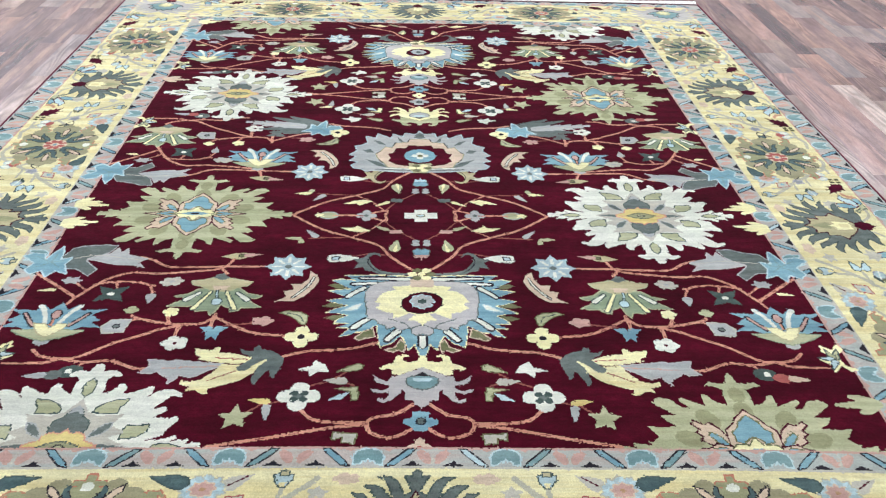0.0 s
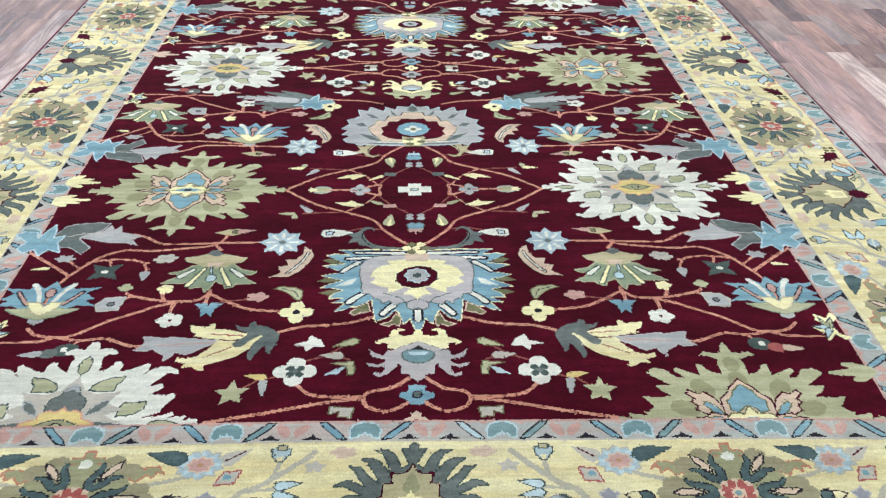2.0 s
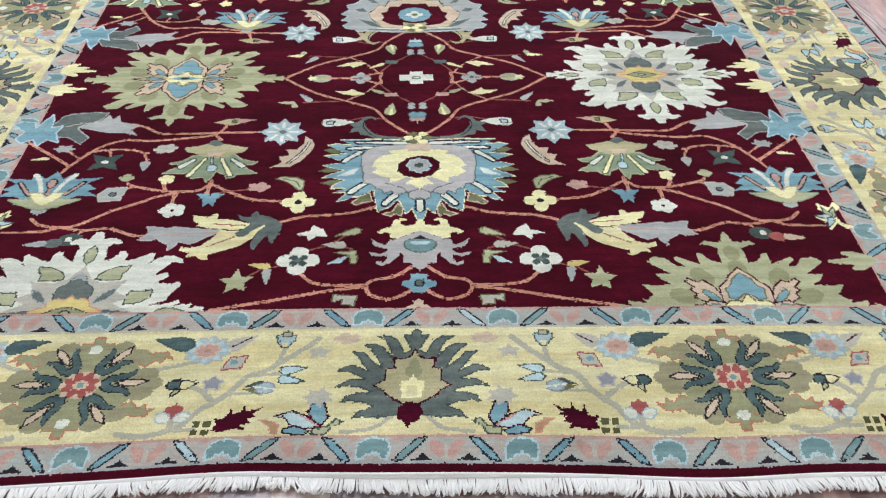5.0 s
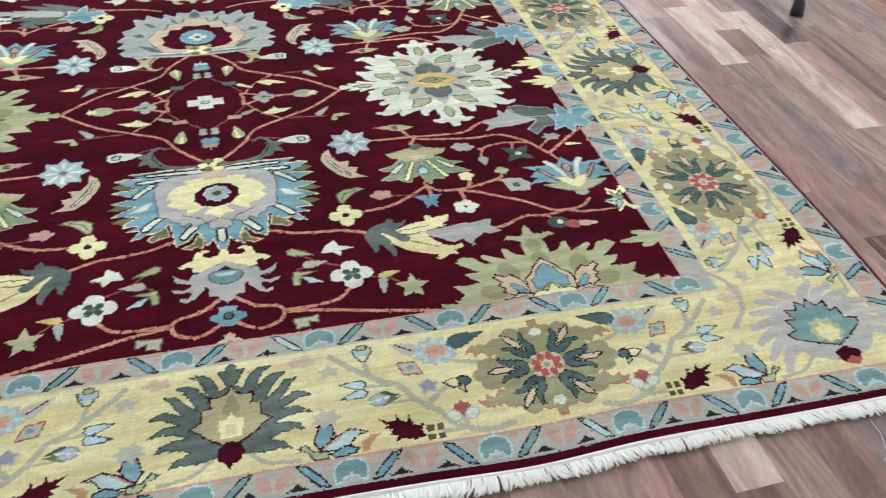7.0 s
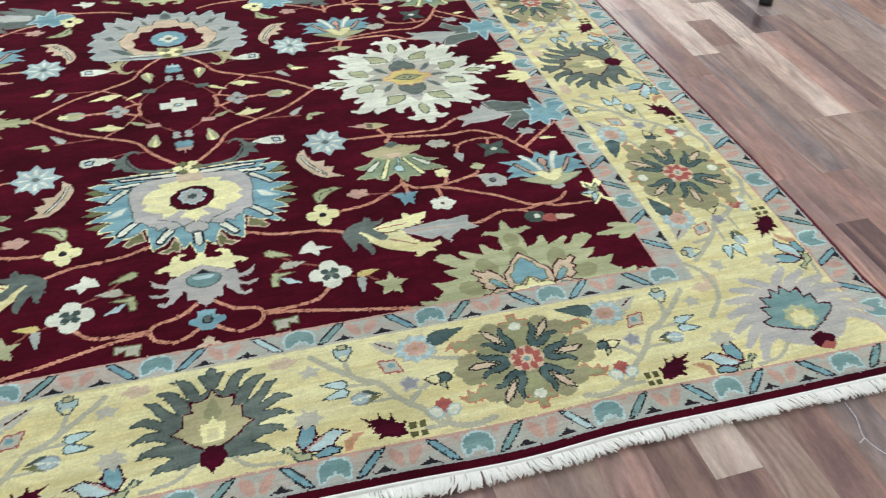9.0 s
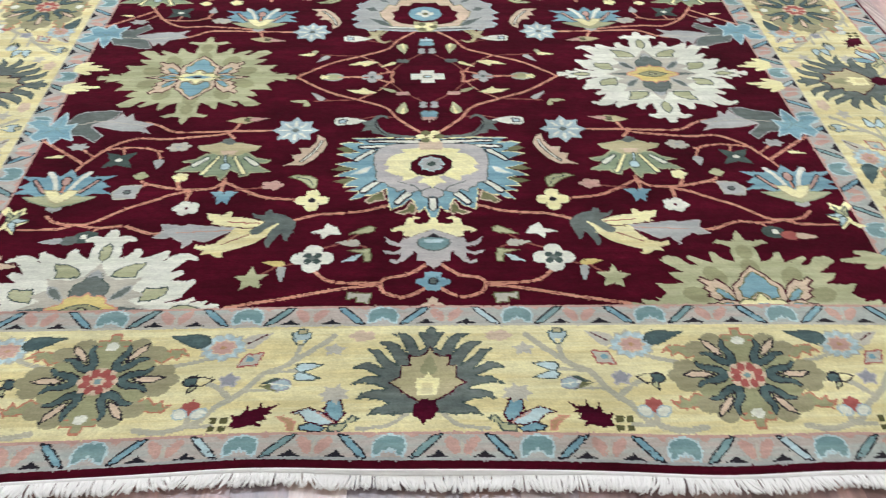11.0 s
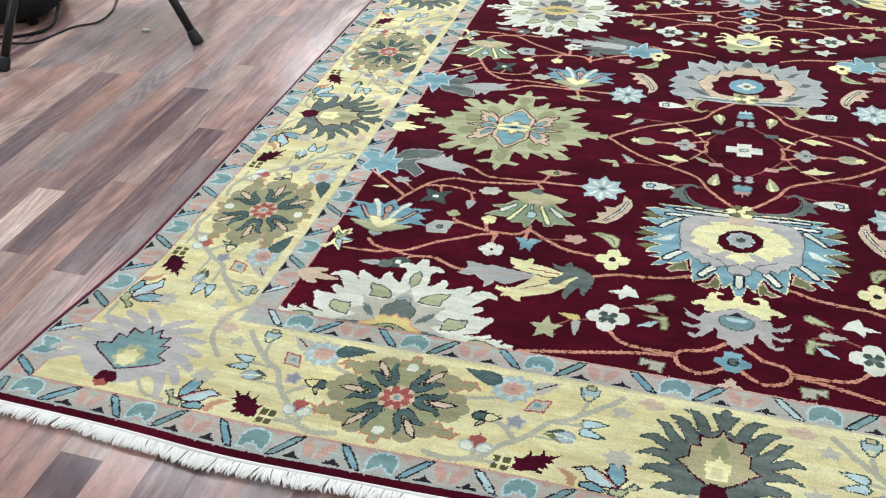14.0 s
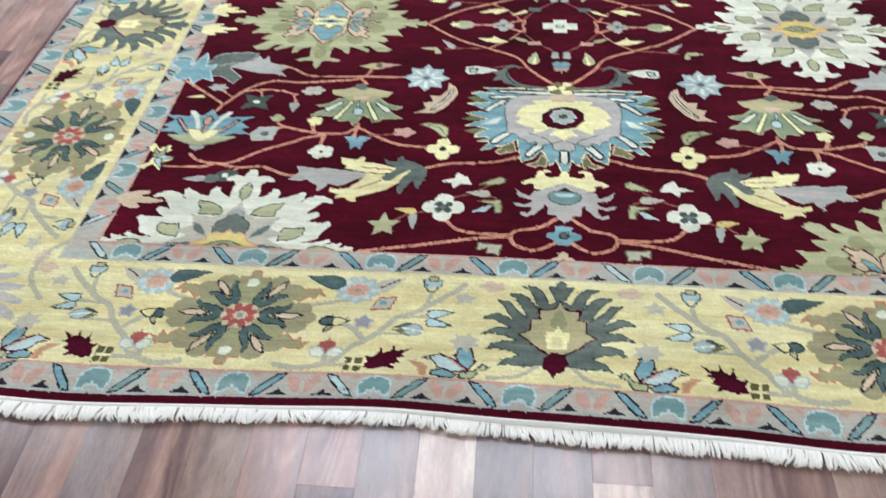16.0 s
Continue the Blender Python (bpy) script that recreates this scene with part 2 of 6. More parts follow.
def ceiling_light():
    ob = new("ceiling_light")
    bm = bmesh.new()
    for b in ((-0.62, -0.32, -0.05, -0.58, 0.32, 0), (0.58, -0.32, -0.05, 0.62, 0.32, 0), (-0.58, -0.32, -0.05, 0.58, -0.28, 0), (-0.58, 0.28, -0.05, 0.58, 0.32, 0)):
        box(bm, *b)
    part("frame", bm, WHITE_BIT, ob)
    bm = bmesh.new()
    box(bm, -0.58, -0.28, -0.03, 0.58, 0.28, -0.01)
    part("diffuser", bm, GLOW, ob, "glowing white diffuser panel")
    return tagged(ob, "assumed white framed panel lamp on the unseen ceiling", "ceiling light", "ceiling panel lamps")


first_light = ceiling_light()
for i, (x, y, watts, tint) in enumerate(PANELS):
    if i == 0:
        first_light.matrix_basis = pose(x, y, RZ)
    else:
        copy_thing(first_light, pose(x, y, RZ))
    lamp = bpy.data.lights.new("panel_lamp", "AREA")
    lamp.shape, lamp.size, lamp.size_y, lamp.energy, lamp.color = "RECTANGLE", 1.16, 0.56, watts, tint
    new("panel_lamp", lamp).matrix_world = pose(x, y, RZ - 0.06)

# ---- the rug's design, knot by knot ----
# Plan of the rug: x across, y along; near end at Y_NEAR.
FX, GX1, GX2, GX3, EX = 1.05, 1.115, 1.448, 1.524, 1.53
YN = (0.667, 0.689, 0.744, 1.024, 1.077)
YF = (3.890, 3.946, 4.228, 4.276, 4.300)
ROW_A, ROW_B = 2.035, 2.98
KNOT = 0.0031
NX, NY = round(2 * EX / KNOT), round((YF[4] - YN[0]) / KNOT)
KX, KY = 2 * EX / NX, (YF[4] - YN[0]) / NY
colour = np.zeros((NY, NX), np.int16)
owner = np.zeros((NY, NX), np.int32)
PIECES = [("field", "")]
rng = np.random.default_rng(7)


class Pen:
    """Lays knots of one motif; local metres are turned, stretched and moved into the plan."""

    def __init__(self, name, x=0.0, y=0.0, turn=0.0, sx=1.0, sy=1.0, label="", own=True, sub=None):
        if own:
            PIECES.append((name, label))
        self.id = len(PIECES) - 1
        self.o, self.c, self.s, self.k = (x, y), math.cos(radians(turn)), math.sin(radians(turn)), (sx, sy)
        self.clip = None

    def to_plan(self, pts):
        p = np.asarray(pts, float)[:, :2] * self.k
        return np.stack([p[:, 0] * self.c - p[:, 1] * self.s + self.o[0], p[:, 0] * self.s + p[:, 1] * self.c + self.o[1]], 1)

    def fill(self, pts, wool_name, outline=None, width=0.0038):
        p = self.to_plan(pts)
        gx, gy = (p[:, 0] + EX) / KX - 0.5, (p[:, 1] - YN[0]) / KY - 0.5
        ax, ay, bx, by = gx, gy, np.roll(gx, -1), np.roll(gy, -1)
        w = WOOL_NAMES.index(wool_name)
        for r in range(max(0, math.ceil(gy.min())), min(NY - 1, math.floor(gy.max())) + 1):
            cut = (ay <= r) != (by <= r)
            xs = np.sort(ax[cut] + (r - ay[cut]) / (by[cut] - ay[cut]) * (bx[cut] - ax[cut]))
            for a, b in zip(xs[::2], xs[1::2]):
                i, j = max(0, math.ceil(a)), min(NX, math.floor(b) + 1)
                if j > i:
                    colour[r, i:j], owner[r, i:j] = w, self.id
        if outline:
            self.line([*pts, pts[0]], width, outline)

    def line(self, pts, width, wool_name):
        p = self.to_plan([q[:2] for q in pts])
        g = np.stack([(p[:, 0] + EX) / KX - 0.5, (p[:, 1] - YN[0]) / KY - 0.5], 1)
        h, w = max(0.54, width / KNOT / 2), WOOL_NAMES.index(wool_name)
        for a, b in zip(g, g[1:]):
            lo, hi = np.floor(np.minimum(a, b) - h).astype(int), np.ceil(np.maximum(a, b) + h).astype(int)
            x0, y0, x1, y1 = max(lo[0], 0), max(lo[1], 0), min(hi[0] + 1, NX), min(hi[1] + 1, NY)
            if x1 <= x0 or y1 <= y0:
                continue
            yy, xx = np.mgrid[y0:y1, x0:x1]
            d = b - a
            s = np.clip(((xx - a[0]) * d[0] + (yy - a[1]) * d[1]) / max(d @ d, 1e-9), 0, 1)
            near = (xx - a[0] - s * d[0]) ** 2 + (yy - a[1] - s * d[1]) ** 2 <= h * h
            colour[y0:y1, x0:x1][near], owner[y0:y1, x0:x1][near] = w, self.id


def oval(cx, cy, rx, ry, n=28, turn=0.0):
    c, s = math.cos(radians(turn)), math.sin(radians(turn))
    out = []
    for i in range(n):
        a = 2 * math.pi * i / n
        u, v = rx * math.cos(a), ry * math.sin(a)
        out.append((cx + u * c - v * s, cy + u * s + v * c))
    return out


def petal(cx, cy, turn, length, width, n=9, fat=0.5):
    """A pointed petal from its base along turn (degrees from +x)."""
    c, s = math.cos(radians(turn)), math.sin(radians(turn))
    up = [(length * i / n, width / 2 * math.sin(math.pi * (i / n) ** fat) if 0 < i < n else 0.0) for i in range(n + 1)]
    pts = up + [(u, -v) for u, v in up[-2:0:-1]]
    return [(cx + u * c - v * s, cy + u * s + v * c) for u, v in pts]


def flame(cx, cy, turn, length, width, teeth=4, bite=0.45, lean=0.10):
    """A leaf with flame-like teeth that point to its tip."""
    side = []
    for i in range(teeth):
        a, b = i / teeth, (i + 1) / teeth
        wide = lambda q: width / 2 * (0.45 + 0.55 * math.sin(math.pi * min(q + 0.12, 1.0))) * (1 - 0.55 * q)
        side += [(length * (a + 0.02), wide(a) * (1 - bite)), (length * (a + 0.35 / teeth), wide(a) * 0.85), (length * min(b + lean, 0.97), wide(a) * 1.12)]
    pts = side + [(length, 0.0)] + [(u, -v) for u, v in side[::-1]]
    c, s = math.cos(radians(turn)), math.sin(radians(turn))
    return [(cx + u * c - v * s, cy + u * s + v * c) for u, v in pts]


def zigzag(cx, cy, rx, ry, n, depth, phase=0.0, a0=0.0, a1=360.0):
    out = []
    for i in range(2 * n + (1 if a1 - a0 < 360 else 0)):
        a, f = radians(a0 + (a1 - a0) * i / (2 * n) + phase), 1.0 if i % 2 == 0 else 1 - depth
        out.append((cx + rx * f * math.cos(a), cy + ry * f * math.sin(a)))
    return out


def lobes(cx, cy, rx, ry, n, depth=0.25, phase=0.0, steps=8):
    out = []
    for i in range(n * steps):
        a = 2 * math.pi * i / (n * steps)
        f = 1 - depth + depth * abs(math.cos(n * (a - radians(phase)) / 2)) ** 0.6
        out.append((cx + rx * f * math.cos(a), cy + ry * f * math.sin(a)))
    return out


def vine(pen, pts, width=0.0085, wools=("coral", "bark")):
    c = curve_through(pts)
    pen.line(c, width, wools[0])
    for a, b in list(zip(c, c[1:]))[::4]:
        pen.line([a, b], 0.0030, wools[1])


def claw(p, pts, w0, w1, wool_name):
    """A curved finger that tapers from w0 to w1."""
    c = curve_through(pts, 7)
    for i, (a, b) in enumerate(zip(c, c[1:])):
        p.line([a, b], w0 + (w1 - w0) * (i / len(c)) ** 1.3, wool_name)


def teeth(cx, cy, rx, ry, n, depth, a0, a1, skew=0.0):
    """Part of a toothed ring from angle a0 to a1; skew leans the tips along the ring."""
    out = []
    step = (a1 - a0) / n
    for i in range(n):
        for f, at in ((1 - depth, 0.0), (1 - 0.35 * depth, 0.30 + skew * 0.5), (1.0, 0.5 + skew), (1 - 0.5 * depth, 0.78 + skew * 0.4)):
            a = radians(a0 + step * (i + at))
            out.append((cx + rx * f * math.cos(a), cy + ry * f * math.sin(a)))
    return out


def flower4(p, r, body, heart, edge=None):
    for a in (0, 90, 180, 270):
        p.fill(oval(0.62 * r * math.cos(radians(a)), 0.62 * r * math.sin(radians(a)), 0.46 * r, 0.46 * r, 14), body)
    p.fill(oval(0, 0, 0.5 * r, 0.5 * r, 12), body)
    p.fill(oval(0, 0, 0.24 * r, 0.24 * r, 10), heart, edge)


def flower8(p, rx, ry):
    p.fill(oval(0, 0, rx * 0.62, ry * 0.62, 20), "frost")
    for a in range(0, 360, 45):
        p.fill(petal(0.012 * math.cos(radians(a)), 0.012 * math.sin(radians(a)), a, rx * 0.86, 0.046), "frost")
    for a in range(0, 360, 45):
        c, s = math.cos(radians(a)), math.sin(radians(a))
        p.line([(rx * 0.34 * c, ry * 0.34 * s), (rx * 0.66 * c, ry * 0.66 * s)], 0.0085, "ivory")
    p.fill(oval(0, 0, 0.010, 0.010, 10), "slate")


def star4(p, r, wool_name):
    p.fill(zigzag(0, 0, r, r, 5, 0.52, 14), wool_name)


def bud(p, length, body, heart, edge="ink"):
    """A small closed flower with a pointed tail."""
    p.fill(petal(0.40 * length, 0.02 * length, 184, length, length * 0.44, fat=0.62), body)
    p.fill([(0.05 * length, 0.24 * length), (0.42 * length, 0.20 * length), (0.50 * length, -0.10 * length), (0.36 * length, -0.22 * length), (0.0, -0.20 * length)], body)
    p.fill([(0.08 * length, 0.10 * length), (0.34 * length, 0.10 * length), (0.36 * length, -0.09 * length), (0.12 * length, -0.11 * length)], heart, edge, 0.003)


def both(p, half, wool_name, outline=None, width=0.0036, low=1):
    """A shape given by its right half from the axis round to the axis; low=-1 turns it upside down."""
    p.fill([(x, low * y) for x, y in half] + [(-x, low * y) for x, y in half[::-1]], wool_name, outline, width)


WHITE_QUARTER = [(0, 0.270), (0.011, 0.266), (0.017, 0.243), (0.043, 0.247), (0.065, 0.233), (0.060, 0.223), (0.044, 0.226), (0.034, 0.214), (0.037, 0.190), (0.038, 0.166), (0.053, 0.175), (0.067, 0.187), (0.066, 0.200), (0.082, 0.198), (0.089, 0.185),
                 (0.087, 0.166), (0.110, 0.171), (0.148, 0.192), (0.156, 0.185), (0.153, 0.158), (0.142, 0.154), (0.172, 0.177), (0.198, 0.181), (0.226, 0.166), (0.228, 0.154), (0.203, 0.158), (0.180, 0.129), (0.170, 0.114), (0.199, 0.124), (0.206, 0.111),
                 (0.180, 0.089), (0.208, 0.086), (0.236, 0.091), (0.241, 0.081), (0.222, 0.052), (0.220, 0.035), (0.179, 0.018), (0.182, 0.010), (0.218, 0.021), (0.246, 0.035), (0.252, 0.024), (0.200, 0.0), (0, 0)]
SAGE_QUARTER = [(0, 0.256), (0.010, 0.240), (0.013, 0.219), (0.032, 0.216), (0.056, 0.222), (0.070, 0.211), (0.052, 0.206), (0.030, 0.196), (0.032, 0.172), (0.034, 0.144), (0.052, 0.150), (0.066, 0.160), (0.074, 0.176), (0.087, 0.178), (0.088, 0.140), (0.112, 0.152), (0.141, 0.166), (0.148, 0.156),
                (0.126, 0.136), (0.144, 0.133), (0.171, 0.163), (0.198, 0.165), (0.216, 0.150), (0.194, 0.131), (0.166, 0.110), (0.202, 0.107), (0.190, 0.089), (0.168, 0.075), (0.204, 0.070), (0.240, 0.074), (0.218, 0.042), (0.236, 0.027), (0.196, 0.018), (0.188, 0.004), (0.18, 0), (0, 0)]
CROWN = [(0, 0.130), (0.012, 0.116), (0.028, 0.102), (0.040, 0.082), (0.058, 0.068), (0.062, 0.044), (0.056, 0.0), (0, 0)]
FEATHER = [(0.060, 0.044), (0.072, 0.066), (0.094, 0.088), (0.108, 0.081), (0.130, 0.094), (0.137, 0.083), (0.120, 0.066), (0.131, 0.056), (0.116, 0.044), (0.124, 0.032), (0.098, 0.018), (0.060, 0.004)]


def great_rosette(p, kind):
    """The large rosette: quarters of curled teeth, trefoil tips, side leaves, petals and a star heart."""
    body = "ivory" if kind == "white" else "sage"
    quarter = WHITE_QUARTER if kind == "white" else SAGE_QUARTER
    for low in (1, -1):
        both(p, quarter, body, low=low)
    for turn in (0, 180):
        p.fill(flame(0.16 if turn == 0 else -0.16, 0, turn, 0.150, 0.062, 4, 0.30, 0.07), body)
    four = [(mx, my) for mx in (1, -1) for my in (1, -1)]
    if kind == "white":
        for low in (1, -1):
            both(p, [(0, 0.218), (0.010, 0.208), (0.015, 0.190), (0.012, 0.168), (0, 0.156)], "sage", "pine", 0.0034, low)
        for mx, my in four:
            p.fill([(mx * x, my * y) for x, y in ((0.037, 0.104), (0.040, 0.120), (0.054, 0.134), (0.077, 0.145), (0.108, 0.149), (0.104, 0.134), (0.095, 0.122), (0.094, 0.102))], "sage", "pine", 0.0034)
            p.fill([(mx * x, my * y) for x, y in ((0.124, 0.024), (0.122, 0.045), (0.130, 0.066), (0.155, 0.064), (0.177, 0.069), (0.181, 0.058), (0.177, 0.042), (0.158, 0.029))], "sage", "pine", 0.0034)
            p.fill(petal(mx * 0.200, 0, 0 if mx > 0 else 180, 0.066, 0.022, fat=0.8), "sage", "pine", 0.003)
        star = [(0, 0.150), (0.026, 0.108), (0.052, 0.094), (0.112, 0.100), (0.092, 0.066), (0.132, 0.044), (0.098, 0.028), (0.150, 0.0), (0, 0)]
        for low in (1, -1):
            both(p, star, "lilac", low=low)
            both(p, [(0, 0.126), (0.012, 0.116), (0.022, 0.092), (0.040, 0.078), (0.044, 0.060), (0.038, 0.038), (0, 0.030)], "slate", "pine", 0.003, low)
            both(p, [(0, 0.128), (0.012, 0.118), (0.018, 0.100), (0, 0.108)], "grey", low=low)
        for mx, my in four:
            p.fill([(mx * x, my * y) for x, y in ((0.052, 0.026), (0.055, 0.040), (0.065, 0.053), (0.078, 0.070), (0.096, 0.074), (0.094, 0.057), (0.082, 0.042))], "slate", "grey", 0.003)
            p.fill(petal(mx * 0.066, 0, 0 if mx > 0 else 180, 0.080, 0.016), "slate")
        for low in (1, -1):
            both(p, [(0, 0.054), (0.010, 0.042), (0.028, 0.044), (0.046, 0.036), (0.050, 0.020), (0.082, 0.006), (0.082, 0), (0, 0)], "gold", "coral", 0.003, low)
        p.fill(petal(-0.048, 0, 0, 0.096, 0.034, fat=1.0), "olive2", "pine", 0.0034)
        p.fill(oval(0, 0, 0.012, 0.007, 8), "sage", "ink", 0.003)
    else:
        for a in range(18, 360, 36):
            c, s = math.cos(radians(a)), math.sin(radians(a))
            p.fill(oval(0.156 * c, 0.120 * s, 0.034, 0.024, 14, math.degrees(math.atan2(s, c))), "olive2")
        for low in (1, -1):
            p.fill(oval(0, 0.178 * low, 0.020, 0.026, 14), "olive2")
        for mx, my in four:
            p.fill([(mx * x, my * y) for x, y in FEATHER], "peach", "wine", 0.0038)
            p.fill([(mx * x, my * y) for x, y in ((0.060, 0.018), (0.076, 0.044), (0.096, 0.059), (0.103, 0.048), (0.090, 0.030), (0.068, 0.010))], "blue", "olive", 0.003)
        for m in (1, -1):
            p.fill([(m * 0.050, -0.014), (m * 0.092, -0.024), (m * 0.106, -0.012), (m * 0.164, 0.0), (m * 0.106, 0.012), (m * 0.092, 0.024), (m * 0.050, 0.014)], "peach", "wine", 0.0036)
            p.fill(petal(m * 0.064, 0, 0 if m > 0 else 180, 0.062, 0.024), "blue", "olive", 0.003)
        for low in (1, -1):
            both(p, CROWN, "peach", "wine", 0.0038, low)
            both(p, [(0, 0.110), (0.008, 0.106), (0.024, 0.090), (0.031, 0.070), (0.046, 0.060), (0.044, 0.030), (0.026, 0.024), (0.010, 0.040), (0, 0.044)], "blue", "olive", 0.003, low)
            both(p, [(0, 0.044), (0.010, 0.030), (0.016, 0.021), (0.046, 0.022), (0.060, 0.006), (0.090, 0.0), (0, 0)], "cream", "olive", 0.003, low)
        p.fill(petal(-0.046, 0, 0, 0.092, 0.020, fat=1.0), "blue")
        p.fill(oval(0, 0, 0.014, 0.006, 8), "ink")


RIM = [(0, 0.118), (0.034, 0.120), (0.128, 0.126), (0.159, 0.123), (0.208, 0.120), (0.198, 0.107), (0.223, 0.104), (0.240, 0.093), (0.224, 0.080), (0.210, 0.062), (0.231, 0.054), (0.246, 0.046), (0.226, 0.034), (0.213, 0.019), (0.231, 0.011), (0.246, 0.003), (0.226, -0.009), (0.211, -0.018), (0.227, -0.031), (0.246, -0.048), (0.223, -0.052), (0.210, -0.064), (0.221, -0.078), (0.222, -0.092),
       (0.204, -0.101), (0.215, -0.110), (0.200, -0.121), (0.205, -0.145), (0.185, -0.141), (0.171, -0.130), (0.157, -0.130), (0.125, -0.109), (0.114, -0.140), (0.104, -0.182), (0.082, -0.175), (0.071, -0.164), (0.060, -0.153), (0.043, -0.171), (0.035, -0.194), (0.021, -0.192), (0.010, -0.213), (0, -0.233)]


def notched(ring, valley, peak):
    """Deepens the notches of a toothed outline and lengthens its teeth."""
    out = list(ring)
    for i in range(1, len(ring) - 1):
        a, b, c = (math.hypot(*q) for q in ring[i - 1:i + 2])
        f = valley if b < a and b < c else peak if b > a and b > c else 1.0
        out[i] = (ring[i][0] * f, ring[i][1] * f)
    return out


def sun_medallion(p, kind):
    """Fan-shaped medallion, flat side up: toothed rim, ring, bright disc and dark eye."""
    if kind == "blue":
        for m in (1, -1):
            for claws in ([(0.253, 0.072), (0.239, 0.082), (0.216, 0.078), (0.206, 0.057), (0.231, 0.058)], [(0.262, -0.021), (0.241, -0.007), (0.206, -0.007), (0.206, -0.021), (0.239, -0.027)], [(0.254, -0.071), (0.229, -0.060), (0.203, -0.057), (0.206, -0.074), (0.229, -0.081)]):
                p.fill([(m * x, y) for x, y in claws], "olive")
            for claws in ([(0.170, -0.152), (0.151, -0.128), (0.126, -0.112), (0.118, -0.146), (0.145, -0.153), (0.158, -0.160)], [(0.092, -0.196), (0.067, -0.184), (0.056, -0.155), (0.042, -0.172), (0.046, -0.204), (0.060, -0.196), (0.073, -0.204)]):
                p.fill([(m * x, y) for x, y in claws], "olive", "peach", 0.003)
        both(p, notched(RIM, 0.93, 1.03), "cream")
        both(p, [(x * 0.98, -0.02 + (y + 0.02) * 0.97) for x, y in notched(RIM, 0.92, 1.03)], "blue")
        for m in (1, -1):
            for x0, y0, x1, y1, w0, w1 in ((0.034, 0.103, 0.165, 0.108, 0.013, 0.008), (0.112, 0.082, 0.188, 0.079, 0.010, 0.008), (0.156, 0.062, 0.198, 0.021, 0.012, 0.009), (0.134, -0.068, 0.174, -0.110, 0.010, 0.016), (0.063, -0.124, 0.088, -0.157, 0.016, 0.012)):
                claw(p, [(m * x0, y0), (m * (x0 + x1) / 2, (y0 + y1) / 2 + 0.002), (m * x1, y1)], w0 + 0.010, w1 + 0.010, "ink")
                claw(p, [(m * x0, y0), (m * (x0 + x1) / 2, (y0 + y1) / 2 + 0.002), (m * x1, y1)], w0, w1, "ivory")
            p.fill([(m * x, y) for x, y in ((0.158, -0.008), (0.176, -0.014), (0.196, -0.030), (0.212, -0.042), (0.190, -0.040), (0.168, -0.032))], "ivory", "ice", 0.003)
            p.line([(m * 0.03, 0.113), (m * 0.20, 0.113)], 0.0034, "ink")
        p.fill([(-0.011, -0.140), (0.011, -0.140), (0.011, -0.180), (0, -0.192), (-0.011, -0.180)], "ivory", "ink", 0.0036)
        both(p, [(0, 0.098), (0.026, 0.098), (0.114, 0.091), (0.141, 0.070), (0.152, 0.044), (0.153, 0.014), (0.147, -0.023), (0.147, -0.047), (0.140, -0.073), (0.120, -0.077), (0.113, -0.093), (0.096, -0.100), (0.090, -0.116), (0.073, -0.104), (0.061, -0.120), (0.044, -0.115), (0.030, -0.109), (0.027, -0.131), (0.015, -0.140), (0, -0.133)], "violet", "slate", 0.0034)
        for m in (1, -1):
            p.line(curve_through([(0, -0.096), (m * 0.018, -0.104), (m * 0.030, -0.112), (m * 0.042, -0.094), (m * 0.062, -0.084), (m * 0.088, -0.072)], 4), 0.003, "slate")
        both(p, [(0, 0.079), (0.064, 0.071), (0.081, 0.068), (0.070, 0.052), (0.094, 0.048), (0.112, 0.029), (0.125, 0.0), (0.108, -0.008), (0.124, -0.026), (0.100, -0.042), (0.077, -0.049), (0.076, -0.070), (0.055, -0.063), (0.033, -0.048), (0.018, -0.053), (0.037, -0.077), (0.014, -0.081), (0, -0.099)], "cream")
        p.fill(oval(0, -0.003, 0.059, 0.048, 10, 18), "ink")
        p.fill(oval(0, -0.003, 0.056, 0.046, 10, 18), "maroon")
        p.fill(lobes(0, 0.003, 0.033, 0.031, 8), "grey", "ice", 0.003)
        p.fill(oval(0, 0.003, 0.012, 0.011, 10), "pine")
        p.fill([(-0.030, 0.066), (0.030, 0.066), (0.034, 0.096), (0.020, 0.114), (-0.020, 0.114), (-0.034, 0.096)], "peach")
    else:
        both(p, [(0, -0.166), (0.014, -0.138), (0.056, -0.147), (0.062, -0.113), (0.097, -0.141), (0.103, -0.103), (0.154, -0.142), (0.159, -0.104), (0.196, -0.118), (0.188, -0.066), (0.207, -0.047), (0.233, -0.038), (0.221, -0.006), (0.248, 0.029), (0.222, 0.046), (0.246, 0.072), (0.216, 0.084), (0.239, 0.110), (0.226, 0.130), (0.197, 0.138), (0.187, 0.154), (0.158, 0.146), (0.082, 0.156), (0, 0.160)], "grey", "ice", 0.003)
        for m in (1, -1):
            for pts in ([(0.168, -0.087), (0.143, -0.078), (0.122, -0.049), (0.146, -0.053)], [(0.203, -0.007), (0.175, -0.014), (0.160, 0.014), (0.188, 0.012)], [(0.193, 0.062), (0.141, 0.085), (0.101, 0.130), (0.144, 0.114)], [(0.082, -0.117), (0.066, -0.092), (0.052, -0.065), (0.074, -0.078)]):
                p.fill([(m * x, y) for x, y in pts], "slate")
            p.line([(m * 0.03, 0.146), (m * 0.15, 0.138)], 0.006, "slate")
            p.line([(m * 0.03, 0.134), (m * 0.12, 0.130)], 0.005, "ivory")
        both(p, [(0, -0.150), (0.014, -0.138), (0.020, -0.108), (0, -0.100)], "slate")
